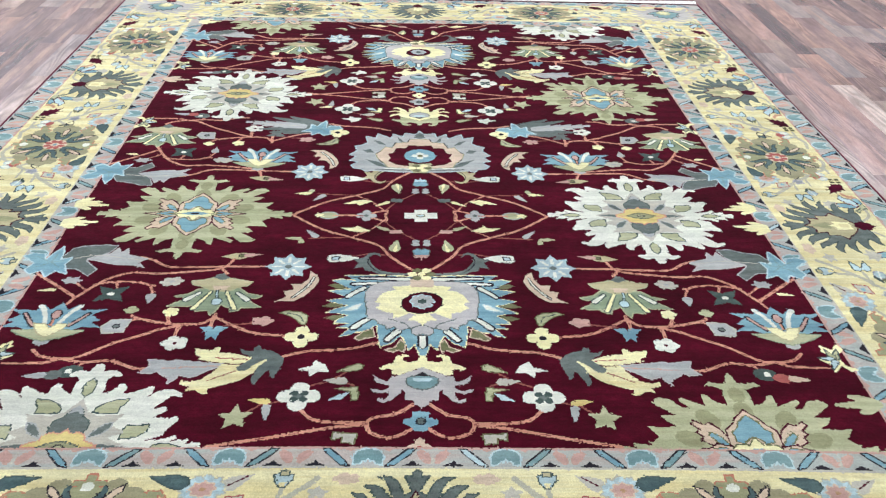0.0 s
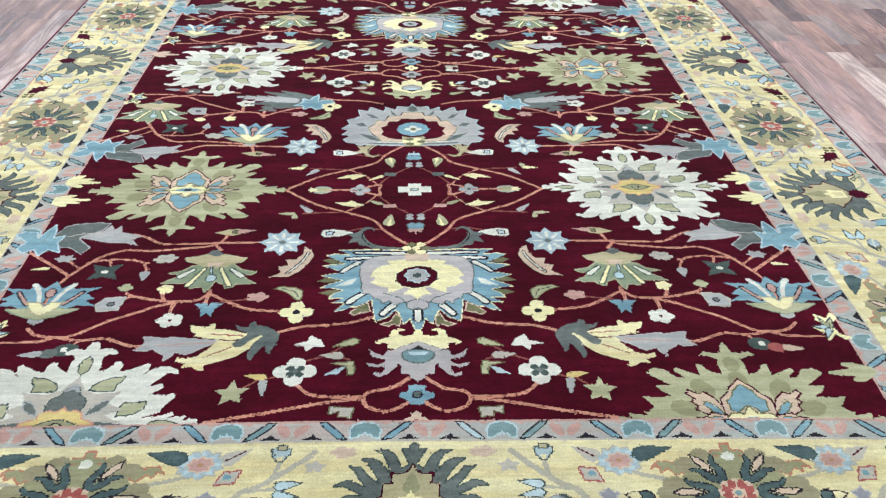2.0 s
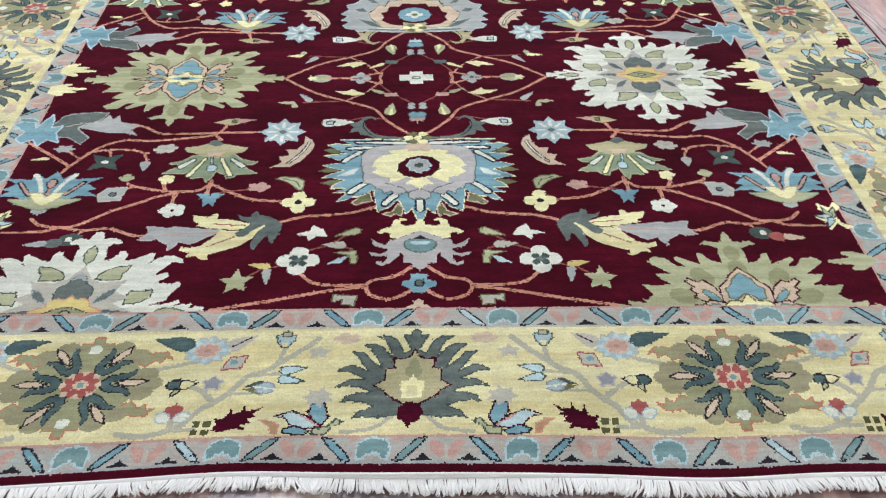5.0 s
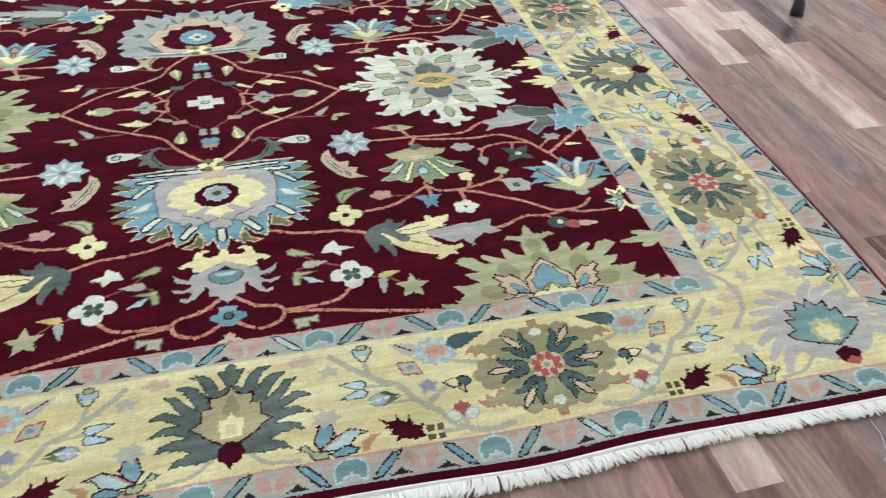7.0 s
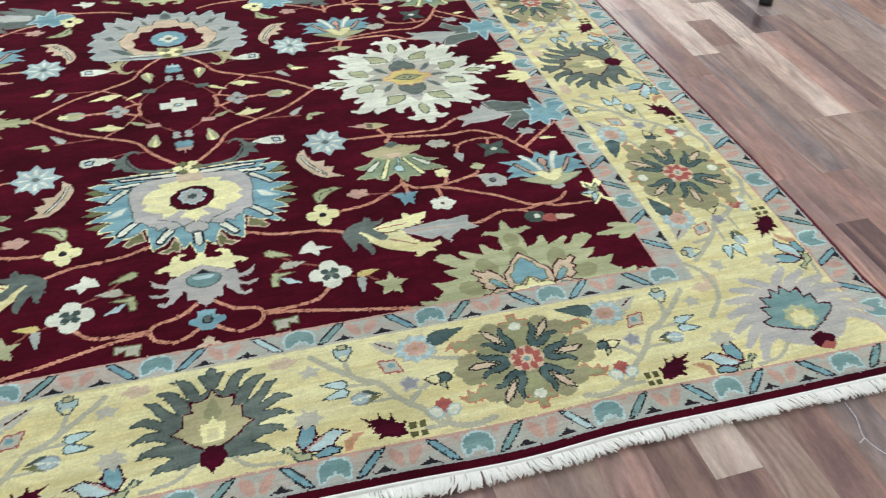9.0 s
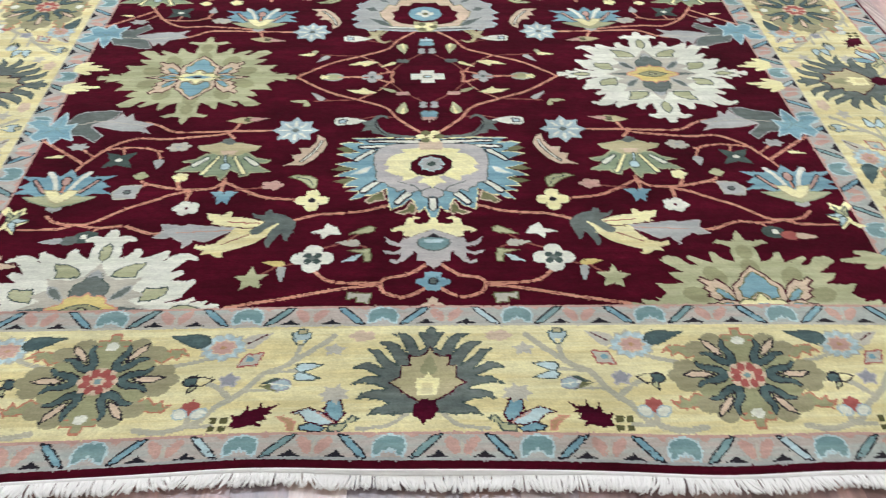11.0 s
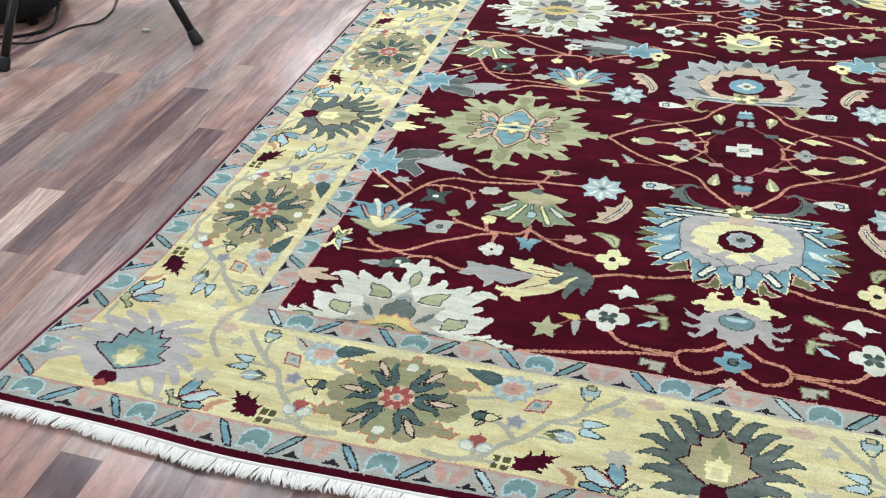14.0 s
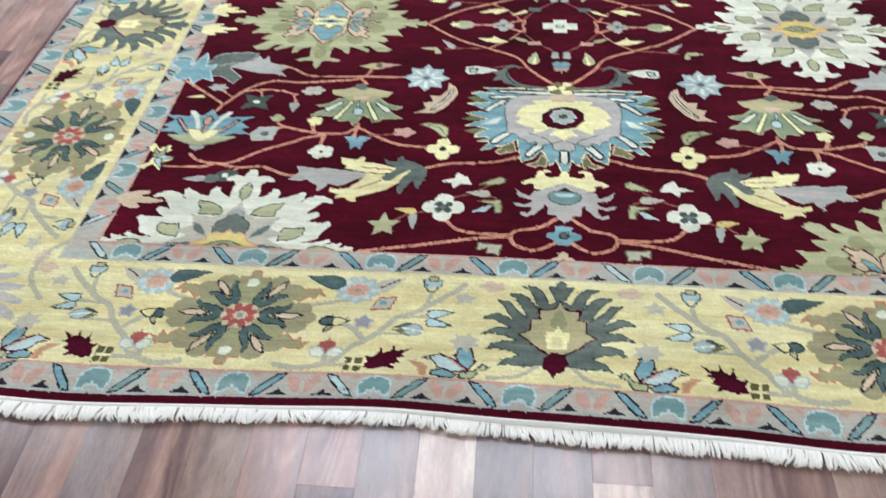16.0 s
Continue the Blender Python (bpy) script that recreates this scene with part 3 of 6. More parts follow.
        both(p, [(0, -0.096), (0.035, -0.095), (0.045, -0.069), (0.086, -0.066), (0.101, -0.025), (0.123, -0.033), (0.140, 0.003), (0.156, 0.021), (0.146, 0.064), (0.126, 0.089), (0.111, 0.122), (0.053, 0.129), (0, 0.126)], "peach", "olive2", 0.003)
        for m in (1, -1):
            for x, y, u, v in ((0.036, -0.096, 0.044, -0.070), (0.087, -0.068, 0.100, -0.026), (0.140, 0.004, 0.154, 0.020), (0.146, 0.062, 0.130, 0.088)):
                p.line([(m * x, y), (m * u, v)], 0.0036, "ink")
        both(p, [(0, -0.043), (0.041, -0.047), (0.049, -0.024), (0.085, -0.023), (0.094, 0.013), (0.114, 0.022), (0.103, 0.055), (0.112, 0.076), (0.083, 0.103), (0.053, 0.111), (0, 0.114)], "maroon")
        p.fill(oval(0, 0.036, 0.056, 0.052, 12), "blue")
        p.fill(lobes(0, 0.036, 0.030, 0.026, 4, 0.45), "ivory")
        p.fill(oval(0, 0.036, 0.011, 0.010, 8), "olive")
        p.fill([(-0.036, 0.092), (-0.010, 0.100), (0.010, 0.100), (0.036, 0.092), (0.040, 0.124), (0.022, 0.160), (-0.022, 0.160), (-0.040, 0.124)], "khaki", "sage", 0.003)
        p.fill(oval(0.012, 0.128, 0.018, 0.012, 8), "pink")



def claw_palmette(p, kind):
    """Palmette under the medallion: curled upper horns and drooping side claws, an eye in the middle."""
    top, low = ("cream", "violet") if kind == "blue" else ("sage", "cream")
    both(p, [(0, 0.049), (0.028, 0.034), (0.057, 0.019), (0.070, 0.019), (0.082, -0.003), (0.098, 0.005), (0.115, 0.020), (0.112, 0.003), (0.105, -0.007), (0.092, -0.010), (0.077, -0.016), (0.076, -0.023), (0.091, -0.033), (0.122, -0.026), (0.111, -0.038), (0.095, -0.042), (0.077, -0.036), (0.077, -0.051), (0.086, -0.062), (0.102, -0.057), (0.098, -0.069), (0.085, -0.073), (0.071, -0.066), (0.059, -0.051), (0.049, -0.040), (0.047, -0.029), (0.040, -0.034), (0.039, -0.062), (0.017, -0.065), (0.016, -0.078), (0.006, -0.081), (0, -0.090)], low)
    both(p, [(0, 0.092), (0.008, 0.090), (0.011, 0.073), (0.028, 0.068), (0.039, 0.066), (0.048, 0.074), (0.046, 0.085), (0.034, 0.085), (0.031, 0.079), (0.033, 0.091), (0.048, 0.096), (0.064, 0.089), (0.069, 0.072), (0.072, 0.062), (0.085, 0.058), (0.106, 0.046), (0.100, 0.038), (0.084, 0.042), (0.071, 0.040), (0.073, 0.024), (0.057, 0.019), (0.041, 0.029), (0.028, 0.034), (0.012, 0.044), (0, 0.049)], top)
    eye = "teal" if kind == "blue" else "grey"
    both(p, [(0, 0.031), (0.019, 0.017), (0.035, 0.013), (0.039, 0.001), (0.034, -0.014), (0.016, -0.025), (0, -0.029)], eye, "slate", 0.0036)
    p.fill([(-0.026, 0.012), (0.026, 0.012), (0.016, -0.002), (-0.016, -0.002)], "ice")
    p.fill([(-0.016, 0.019), (0, 0.032), (0.016, 0.019)], "ink")


def fan_palmette(p):
    """Green fan that hangs from the vine: winged cap, toothed bell, pale striped drops."""
    p.fill([(-0.053, 0.038), (-0.076, 0.015), (-0.118, 0.002), (-0.100, -0.010), (-0.077, -0.005), (-0.096, -0.028), (-0.122, -0.045), (-0.093, -0.049), (-0.070, -0.047), (-0.064, -0.061), (-0.044, -0.066), (-0.041, -0.051), (-0.015, -0.036), (-0.006, -0.065), (0.004, -0.082), (0.014, -0.060), (0.046, -0.064), (0.047, -0.040),
            (0.083, -0.042), (0.124, -0.042), (0.095, -0.020), (0.075, -0.006), (0.116, 0.001), (0.079, 0.012), (0.055, 0.036)], "fern", "sage", 0.003)
    p.fill([(-0.082, 0.068), (-0.046, 0.077), (-0.016, 0.086), (0.012, 0.090), (0.027, 0.086), (0.049, 0.077), (0.083, 0.071), (0.075, 0.054), (0.054, 0.047), (0.025, 0.029), (0.005, 0.021), (-0.025, 0.023), (-0.046, 0.038), (-0.074, 0.051)], "khaki", "sage", 0.003)
    p.fill([(-0.026, 0.050), (0.024, 0.050), (0.014, 0.030), (-0.018, 0.030)], "peach")
    p.fill([(-0.016, 0.086), (0.002, 0.108), (0.020, 0.102), (0.026, 0.086), (0.001, 0.074)], "slate")
    for m in (1, -1):
        for pts, w in (([(m * 0.050, 0.016), (m * 0.064, 0.002), (m * 0.080, -0.014)], 0.013), ([(m * 0.021, 0.020), (m * 0.036, -0.014), (m * 0.053, -0.052)], 0.010)):
            claw(p, pts, w * 0.7 + 0.007, w + 0.009, "pine")
            claw(p, pts, w * 0.7, w + 0.002, "ivory" if w > 0.012 else "cream")
    p.line([(0.005, 0.026), (0.001, -0.010)], 0.009, "pine")
    p.line([(0.005, 0.026), (0.001, -0.010)], 0.004, "ice")
    p.fill(oval(-0.002, -0.022, 0.014, 0.016, 12), "ice", "pine", 0.0034)


def lotus(p):
    """Blue lotus with spread curling petals, straw cup and green sepals."""
    both(p, [(0, 0.095), (0.022, 0.062), (0.046, 0.086), (0.056, 0.060), (0.084, 0.064), (0.122, 0.066), (0.088, 0.043), (0.116, 0.020), (0.094, 0.014), (0.126, -0.010), (0.082, -0.006), (0.050, -0.022), (0, -0.020)], "blue")
    for m in (1, -1):
        claw(p, [(m * 0.014, -0.006), (m * 0.024, 0.030), (m * 0.038, 0.062), (m * 0.050, 0.078)], 0.010, 0.016, "ivory")
        claw(p, [(m * 0.044, -0.002), (m * 0.062, 0.022), (m * 0.080, 0.048)], 0.015, 0.013, "ink")
        claw(p, [(m * 0.045, 0.0), (m * 0.062, 0.022), (m * 0.079, 0.047)], 0.008, 0.006, "pink")
    p.line([(0, 0.036), (0, 0.000)], 0.010, "ink")
    p.line([(0, 0.036), (0, 0.000)], 0.004, "coral")
    p.fill(oval(0, 0.044, 0.013, 0.019, 12), "pink", "ink", 0.0036)
    p.fill([(-0.016, -0.056), (0.016, -0.056), (0.020, -0.068), (0, -0.080), (-0.020, -0.068)], "grey")
    both(p, [(0, -0.020), (0.036, -0.016), (0.090, -0.020), (0.066, -0.036), (0.036, -0.050), (0, -0.062)], "sage", "fern", 0.003)
    both(p, [(0, -0.012), (0.014, 0.006), (0.046, 0.008), (0.034, -0.014), (0.020, -0.034), (0, -0.046)], "cream", "khaki", 0.003)


def spike_leaf(p, length, tone="grey", second="slate"):
    """A long serrated double leaf along +x: a broad dark hand behind a paler toothed blade."""
    n = length
    for tx, ty in ((0.78, 0.050), (0.62, 0.070), (0.44, 0.072), (0.70, -0.056), (0.50, -0.074), (0.34, -0.066)):
        claw(p, [(0.0, ty * 0.12), (tx * 0.55 * n, ty * 0.60), (tx * n, ty)], 0.048, 0.005, second)
    p.fill(flame(0.22 * n, 0.0, 0, 0.80 * n, 0.064, 6, 0.42, 0.05), tone)
    p.line([(0.30 * n, 0.0), (0.85 * n, 0.0)], 0.0034, "lilac")


def corn_flower(p, r):
    """A pale blue ragged star flower with curling petals."""
    k = r / 0.085
    p.fill([(k * x, k * y) for x, y in ((0.061, -0.048), (0.046, -0.015), (0.088, 0.020), (0.066, 0.037), (0.032, 0.031), (0.021, 0.002), (0.006, 0.043), (-0.008, 0.068), (-0.018, 0.040), (-0.021, 0.004), (-0.052, 0.014), (-0.040, -0.021), (-0.060, -0.066), (-0.024, -0.052), (-0.006, -0.082), (0.012, -0.050), (0.040, -0.068))], "blue", "ice", 0.0045)
    for x, y in ((0.060, 0.022), (-0.006, 0.048), (-0.036, -0.004), (0.040, -0.040), (-0.036, -0.044)):
        p.line([(0, -0.010), (k * x * 0.8, k * y * 0.8)], 0.0036, "teal")


def edge_spike(p):
    """Two long serrated leaves that reach from the guard into the field."""
    p.fill([(-0.007, -0.001), (-0.030, 0.037), (-0.073, 0.045), (-0.113, 0.063), (-0.150, 0.061), (-0.136, 0.022), (-0.116, 0.0), (-0.087, -0.024), (-0.127, -0.064), (-0.110, -0.092), (-0.072, -0.059), (-0.030, -0.055)], "slate", "grey", 0.003)
    p.fill([(-0.085, -0.018), (-0.107, -0.004), (-0.138, 0.014), (-0.154, 0.048), (-0.168, 0.025), (-0.182, 0.044), (-0.193, 0.013), (-0.252, -0.007), (-0.229, -0.023), (-0.250, -0.050), (-0.215, -0.037), (-0.188, -0.039), (-0.153, -0.036)], "grey", "violet", 0.003)
    p.line([(-0.05, -0.008), (-0.14, 0.004), (-0.23, -0.012)], 0.0034, "lilac")


def tulip(p):
    """Long tulip along +x: slate hood, two straw leaves, grey spike."""
    p.fill([(0.141, -0.033), (0.181, -0.029), (0.223, -0.024), (0.255, -0.018), (0.265, -0.024), (0.293, -0.019), (0.322, -0.015), (0.313, -0.039), (0.333, -0.063), (0.305, -0.067), (0.291, -0.059), (0.277, -0.071), (0.259, -0.081), (0.257, -0.101), (0.242, -0.087), (0.237, -0.072), (0.210, -0.082), (0.192, -0.072), (0.175, -0.057), (0.150, -0.045)], "grey", "violet", 0.003)
    p.fill([(0.042, -0.018), (0.071, -0.030), (0.108, -0.038), (0.145, -0.033), (0.160, -0.061), (0.182, -0.088), (0.207, -0.095), (0.228, -0.089), (0.226, -0.105), (0.203, -0.112), (0.210, -0.126), (0.188, -0.122), (0.172, -0.135), (0.157, -0.135), (0.160, -0.119), (0.125, -0.106), (0.088, -0.089), (0.065, -0.064), (0.053, -0.040)], "straw")
    p.fill([(0.076, -0.014), (0.103, -0.003), (0.132, 0.006), (0.158, 0.008), (0.162, 0.031), (0.173, 0.025), (0.179, 0.017), (0.222, 0.022), (0.215, 0.000), (0.199, -0.010), (0.208, -0.016), (0.167, -0.027), (0.111, -0.034), (0.091, -0.030)], "cream")
    p.line([(0.086, -0.018), (0.164, -0.011)], 0.0032, "rust")
    p.line([(0.107, -0.058), (0.168, -0.092)], 0.0032, "bark")
    p.line([(0.151, -0.041), (0.286, -0.048)], 0.0032, "pink")
    p.fill([(0.000, -0.014), (0.021, 0.006), (0.039, 0.017), (0.058, 0.019), (0.067, 0.034), (0.078, 0.028), (0.078, 0.013), (0.099, 0.014), (0.112, 0.022), (0.104, 0.005), (0.089, -0.003), (0.076, -0.014), (0.097, -0.034), (0.109, -0.048), (0.104, -0.058), (0.086, -0.058), (0.069, -0.038), (0.055, -0.024), (0.060, -0.054), (0.066, -0.078), (0.068, -0.093), (0.056, -0.107), (0.050, -0.089), (0.040, -0.066), (0.029, -0.054), (0.026, -0.074), (0.016, -0.086), (0.011, -0.066), (0.003, -0.043)], "slate")
    p.line([(0.045, -0.020), (0.067, -0.050)], 0.007, "cream")


def curl_leaf(p, length, tone, edge=None):
    p.fill([(0, 0), (0.25 * length, 0.10 * length), (0.5 * length, 0.24 * length), (0.55 * length, 0.10 * length), (length, 0.05 * length), (0.7 * length, -0.10 * length), (0.35 * length, -0.14 * length)], tone, edge, 0.003)


def striped_leaf(p):
    """A peach leaf that curves down to a flicked tip, with a dark and pale midrib."""
    p.fill([(-0.010, 0.078), (-0.032, 0.058), (-0.040, 0.030), (-0.030, -0.002), (-0.008, -0.040), (0.018, -0.064), (0.068, -0.066), (0.040, -0.044), (0.050, -0.018), (0.024, -0.014), (0.032, 0.012), (0.006, 0.014), (-0.012, 0.042)], "peach")
    rib = curve_through([(-0.024, 0.046), (-0.016, 0.016), (0.002, -0.018), (0.024, -0.048)], 5)
    p.line(rib, 0.0105, "ink")
    p.line(rib, 0.0045, "ivory")


def horn_leaf(p, tone, edge="ink"):
    """A curled acanthus leaf that rises from the medallion's shoulder and bends two ways."""
    p.fill([(0.036, -0.011), (0.083, -0.008), (0.115, 0.002), (0.131, 0.019), (0.145, 0.041), (0.149, 0.064), (0.142, 0.081), (0.127, 0.082), (0.112, 0.068), (0.121, 0.087), (0.134, 0.094), (0.153, 0.087), (0.165, 0.064), (0.196, 0.058), (0.177, 0.041), (0.190, 0.012), (0.163, 0.019), (0.159, 0.002), (0.138, -0.003), (0.117, -0.017), (0.036, -0.021)], tone)
    p.line(curve_through([(0.149, 0.070), (0.151, 0.041), (0.137, 0.013), (0.118, -0.006)], 4), 0.0032, edge)


# ground of the field
colour[:] = WOOL_NAMES.index("maroon")


class Unit:
    """One repeat of the field. y is mirrored or moved, x mirrored for the other half."""

    def __init__(self, mirror, shift, kind):
        self.mirror, self.shift, self.kind = mirror, shift, kind

    def y(self, y):
        return 2 * ROW_A - y if self.mirror else y + self.shift

    def pen(self, name, x, y, turn=0.0, side=1, upright=False, label="", s=1.0):
        sy = -1 if self.mirror and not upright else 1
        p = Pen(name, side * x, self.y(y), 0, s, s, label)
        t = turn * sy * side
        p.c, p.s = math.cos(radians(t)), math.sin(radians(t))
        p.k = (s * side, s * sy)
        return p

    def strand(self, pts, side, width=0.0085, wools=("coral", "bark")):
        p = Pen("vine", label="thin coral woollen vine")
        vine(p, [(side * x, self.y(y)) for x, y in pts], width, wools)


def small_stem(unit, pts, side):
    p = Pen("stem")
    p.line([(side * x, unit.y(y)) for x, y in pts], 0.0048, "bark")


def draw_unit(u):
    blue = u.kind == "blue"
    for sd in (1, -1):
        # vines first, blossoms over them
        u.strand([(0.02, 1.735), (0.088, 1.807), (0.124, 1.865), (0.207, 1.909), (0.30, 1.955), (0.395, ROW_A)], sd)
        u.strand([(0.110, 2.012), (0.150, 1.955), (0.207, 1.909)], sd, 0.005)
        u.strand([(0.110, ROW_A), (0.106, 2.004), (0.150, 2.020)], sd, 0.008)
        u.strand([(0.18, ROW_A + 0.001), (0.27, ROW_A + 0.001)], sd, 0.006)
        small_stem(u, [(0.02, 1.90), (0.072, 1.945), (0.11, 2.0)], sd)
        small_stem(u, [(0.207, 1.909), (0.28, 1.905), (0.33, 1.90)], sd)
        small_stem(u, [(0.10, 1.815), (0.15, 1.822), (0.20, 1.806)], sd)
        u.strand([(0.42, 1.752), (0.540, 1.750), (0.62, 1.747), (0.701, 1.749), (0.751, 1.781), (0.79, 1.797)], sd)
        u.strand([(0.535, 1.715), (0.554, 1.742)], sd)
        u.strand([(0.525, 1.795), (0.554, 1.742), (0.646, 1.724), (0.724, 1.716), (0.790, 1.721), (0.831, 1.702), (0.869, 1.669), (0.909, 1.606), (0.922, 1.58)], sd)
        u.strand([(0.909, 1.606), (0.964, 1.650), (1.045, 1.712)], sd)
        u.strand([(0.878, 1.664), (0.831, 1.675), (0.768, 1.675), (0.731, 1.659), (0.715, 1.628)], sd, 0.007)
        u.strand([(0.822, 1.672), (0.812, 1.645)], sd, 0.007)
        u.strand([(0.718, 1.660), (0.738, 1.664)], sd, 0.007)
        u.strand([(0.895, 1.640), (0.925, 1.668)], sd, 0.006)
        u.strand([(0.342, 1.447), (0.422, 1.459), (0.487, 1.493), (0.530, 1.519), (0.560, 1.496), (0.634, 1.495), (0.722, 1.517), (0.742, 1.531)], sd)
        u.strand([(0.722, 1.517), (0.752, 1.500)], sd, 0.006)
        u.strand([(0.600, 1.492), (0.657, 1.473), (0.694, 1.452), (0.756, 1.420), (0.824, 1.370), (0.864, 1.362), (0.912, 1.372), (0.940, 1.395)], sd)
        u.strand([(0.531, 1.535), (0.534, 1.476)], sd, 0.010)
        u.strand([(0.654, 1.535), (0.641, 1.499)], sd, 0.009)
        u.strand([(0.612, 1.481), (0.616, 1.430)], sd, 0.010)
        u.strand([(0.111, 1.424), (0.17, 1.402), (0.243, 1.392), (0.284, 1.388), (0.335, 1.370)], sd)
        u.strand([(0.645, 1.328), (0.680, 1.329), (0.743, 1.355), (0.804, 1.351), (0.864, 1.363)], sd)
        u.strand([(0.864, 1.363), (0.900, 1.348), (0.990, 1.346)], sd)
        u.strand([(0.800, 1.351), (0.822, 1.330)], sd, 0.007)
        u.strand([(0.014, 1.212), (0.060, 1.176), (0.105, 1.166), (0.118, 1.145), (0.105, 1.118), (0.059, 1.107), (0.012, 1.136)], sd)
        u.strand([(0.118, 1.150), (0.189, 1.150), (0.24, 1.160), (0.272, 1.190)], sd)
        u.strand([(0.118, 1.145), (0.20, 1.133), (0.334, 1.103), (0.45, 1.080)], sd)
        small_stem(u, [(0.172, 1.322), (0.212, 1.285), (0.262, 1.265)], sd)
        small_stem(u, [(0.160, 1.235), (0.158, 1.270), (0.190, 1.280)], sd)
        small_stem(u, [(0.31, 1.218), (0.36, 1.205), (0.39, 1.18)], sd)
        small_stem(u, [(0.43, 1.498), (0.50, 1.487)], sd)
        # near the diamond
        p = u.pen("blossom", 0.168, ROW_A, 0, sd)
        if not u.mirror:
            p.k = (p.k[0] * 1.0, p.k[1])
            flower4(p, 0.030, "grey", "slate")
            p = u.pen("bud", 0.285, ROW_A, 0, sd)
            p.fill(oval(0, 0, 0.030, 0.020, 14), "sage", "grey", 0.004)
            p.fill(zigzag(0.028, 0, 0.020, 0.016, 5, 0.5), "cream")
        p = u.pen("leaf", 0.050, 1.944, 0, sd, label="small salmon bud")
        p.fill([(0.004, -0.008), (0.014, -0.013), (0.044, -0.012), (0.046, 0.006), (0.010, 0.008)], "pink" if not u.mirror else "slate")
        p.fill(petal(0.045, 0.004, 30, 0.060, 0.016), "cream" if u.mirror else "sage")
        p = u.pen("leaf", 0.150, 1.946, 8, sd)
        curl_leaf(p, 0.095, "cream")
        p = u.pen("leaf", 0.076, 1.862, 100, sd)
        p.fill(petal(-0.03, 0, 0, 0.066, 0.034), "sage")
        p.fill(petal(-0.03, 0.004, 0, 0.05, 0.012), "cream")
        p = u.pen("bud", 0.226, 1.798, -6, sd, label="pale blossom bud with blue heart")
        bud(p, 0.085, "ivory", "ice")
        p = u.pen("leaf", 0.318, 1.920, 48, sd)
        p.fill(petal(-0.02, 0, 0, 0.060, 0.020), "grey")
        p = u.pen("leaf", 0.350, 1.872, 0, sd)
        p.fill(petal(0, 0, 80, 0.034, 0.018), "sage")
        p.fill(petal(0, 0.026, 4, 0.055, 0.018), "cream" if u.mirror else "sage")
        p = u.pen("horn_leaf", 0, 1.735, 0, sd, label="curled grey acanthus leaf")
        horn_leaf(p, "slate" if blue else "khaki")
        p = u.pen("star_flower", 0.372, 1.752, 0, sd, label="eight-petalled pale grey star flower")
        flower8(p, 0.062, 0.066)
        p = u.pen("striped_leaf", 0.320, 1.655, 0, sd, label="peach leaf with dark midrib")
        striped_leaf(p)
        p = u.pen("bud", 0.525, 1.802, 172, sd, label="straw and pink bud")
        bud(p, 0.070, "khaki", "olive")
        p.fill(petal(0.02, 0, 0, 0.055, 0.018), "pink")
        # palmette and lotus change places in the middle repeat
        a, b = ((0.541, 1.610), (0.932, 1.490)) if blue else ((0.920, 1.505), (0.550, 1.672))
        fan_palmette(u.pen("fan_palmette", *a, 0, sd, True, "sage green fan palmette with pale stripes"))
        lotus(u.pen("lotus", *b, 0, sd, True, "light blue lotus blossom with straw cup"))
        p = u.pen("blossom", 0.676, 1.678, -8, sd)
        p.fill(lobes(0, 0, 0.034, 0.021, 6, 0.3), "lilac")
        p.fill(oval(0, 0, 0.008, 0.006, 8), "grey")
        p = u.pen("bud", 0.716, 1.605, 90, sd)
        p.fill(petal(0.02, 0, 180, 0.045, 0.028), "grey")
        p = u.pen("blossom", 0.822, 1.622, 0, sd, label="dark green four-leaved blossom")
        for q in (40, 140, 220, 320):
            p.fill(petal(0, 0, q, 0.052, 0.030), "pine")
        p.fill(oval(0, 0, 0.010, 0.008, 8), "ivory")
        p = u.pen("bud", 0.945, 1.684, 0, sd)
        p.fill(zigzag(0, 0, 0.032, 0.020, 6, 0.4), "grey")
        p = u.pen("leaf", 0.990, 1.640, -8, sd)
        p.fill(petal(-0.02, 0, 0, 0.050, 0.014), "cream")
        # middle vines
        p = u.pen("blossom", 0.302, 1.444, 0, sd, label="cream four-petalled blossom with dark heart")
        flower4(p, 0.039, "cream", "ink")
        p = u.pen("leaf", 0.324, 1.526, 0, sd)
        p.fill([(-0.027, -0.034), (-0.030, 0.004), (-0.008, 0.020), (0.030, 0.022), (0.046, 0.014), (0.018, 0.004), (-0.006, -0.018), (-0.018, -0.034)], "sage", "olive", 0.003)
        p.line([(-0.020, -0.020), (-0.010, 0.002), (0.022, 0.014)], 0.0032, "pine")
        p = u.pen("bud", 0.407, 1.506, 180, sd)
        p.fill(lobes(0, 0, 0.030, 0.020, 5, 0.35), "pink")
        p = u.pen("blossom", 0.524, 1.462, 0, sd)
        for q in (20, 160, 250, 290):
            p.fill(petal(0, 0.006, q, 0.038, 0.026), "blue" if blue else "slate")
        p = u.pen("bud", 0.646, 1.545, 0, sd)
        p.fill(lobes(0, 0, 0.022, 0.020, 5, 0.3), "cream")
        p = u.pen("blossom", 0.608, 1.420, 0, sd, label="small white blossom")
        for q in (0, 72, 144, 216, 288):
            p.fill(oval(0.020 * math.cos(radians(q)), 0.016 * math.sin(radians(q)), 0.015, 0.012, 10), "ivory")
        p = u.pen("bud", 0.750, 1.553, 0, sd)
        p.fill(lobes(0, 0, 0.020, 0.016, 4, 0.3), "sage" if blue else "cream")
        p = u.pen("blossom", 0.766, 1.486, 0, sd, label="grey square blossom with pale edge")
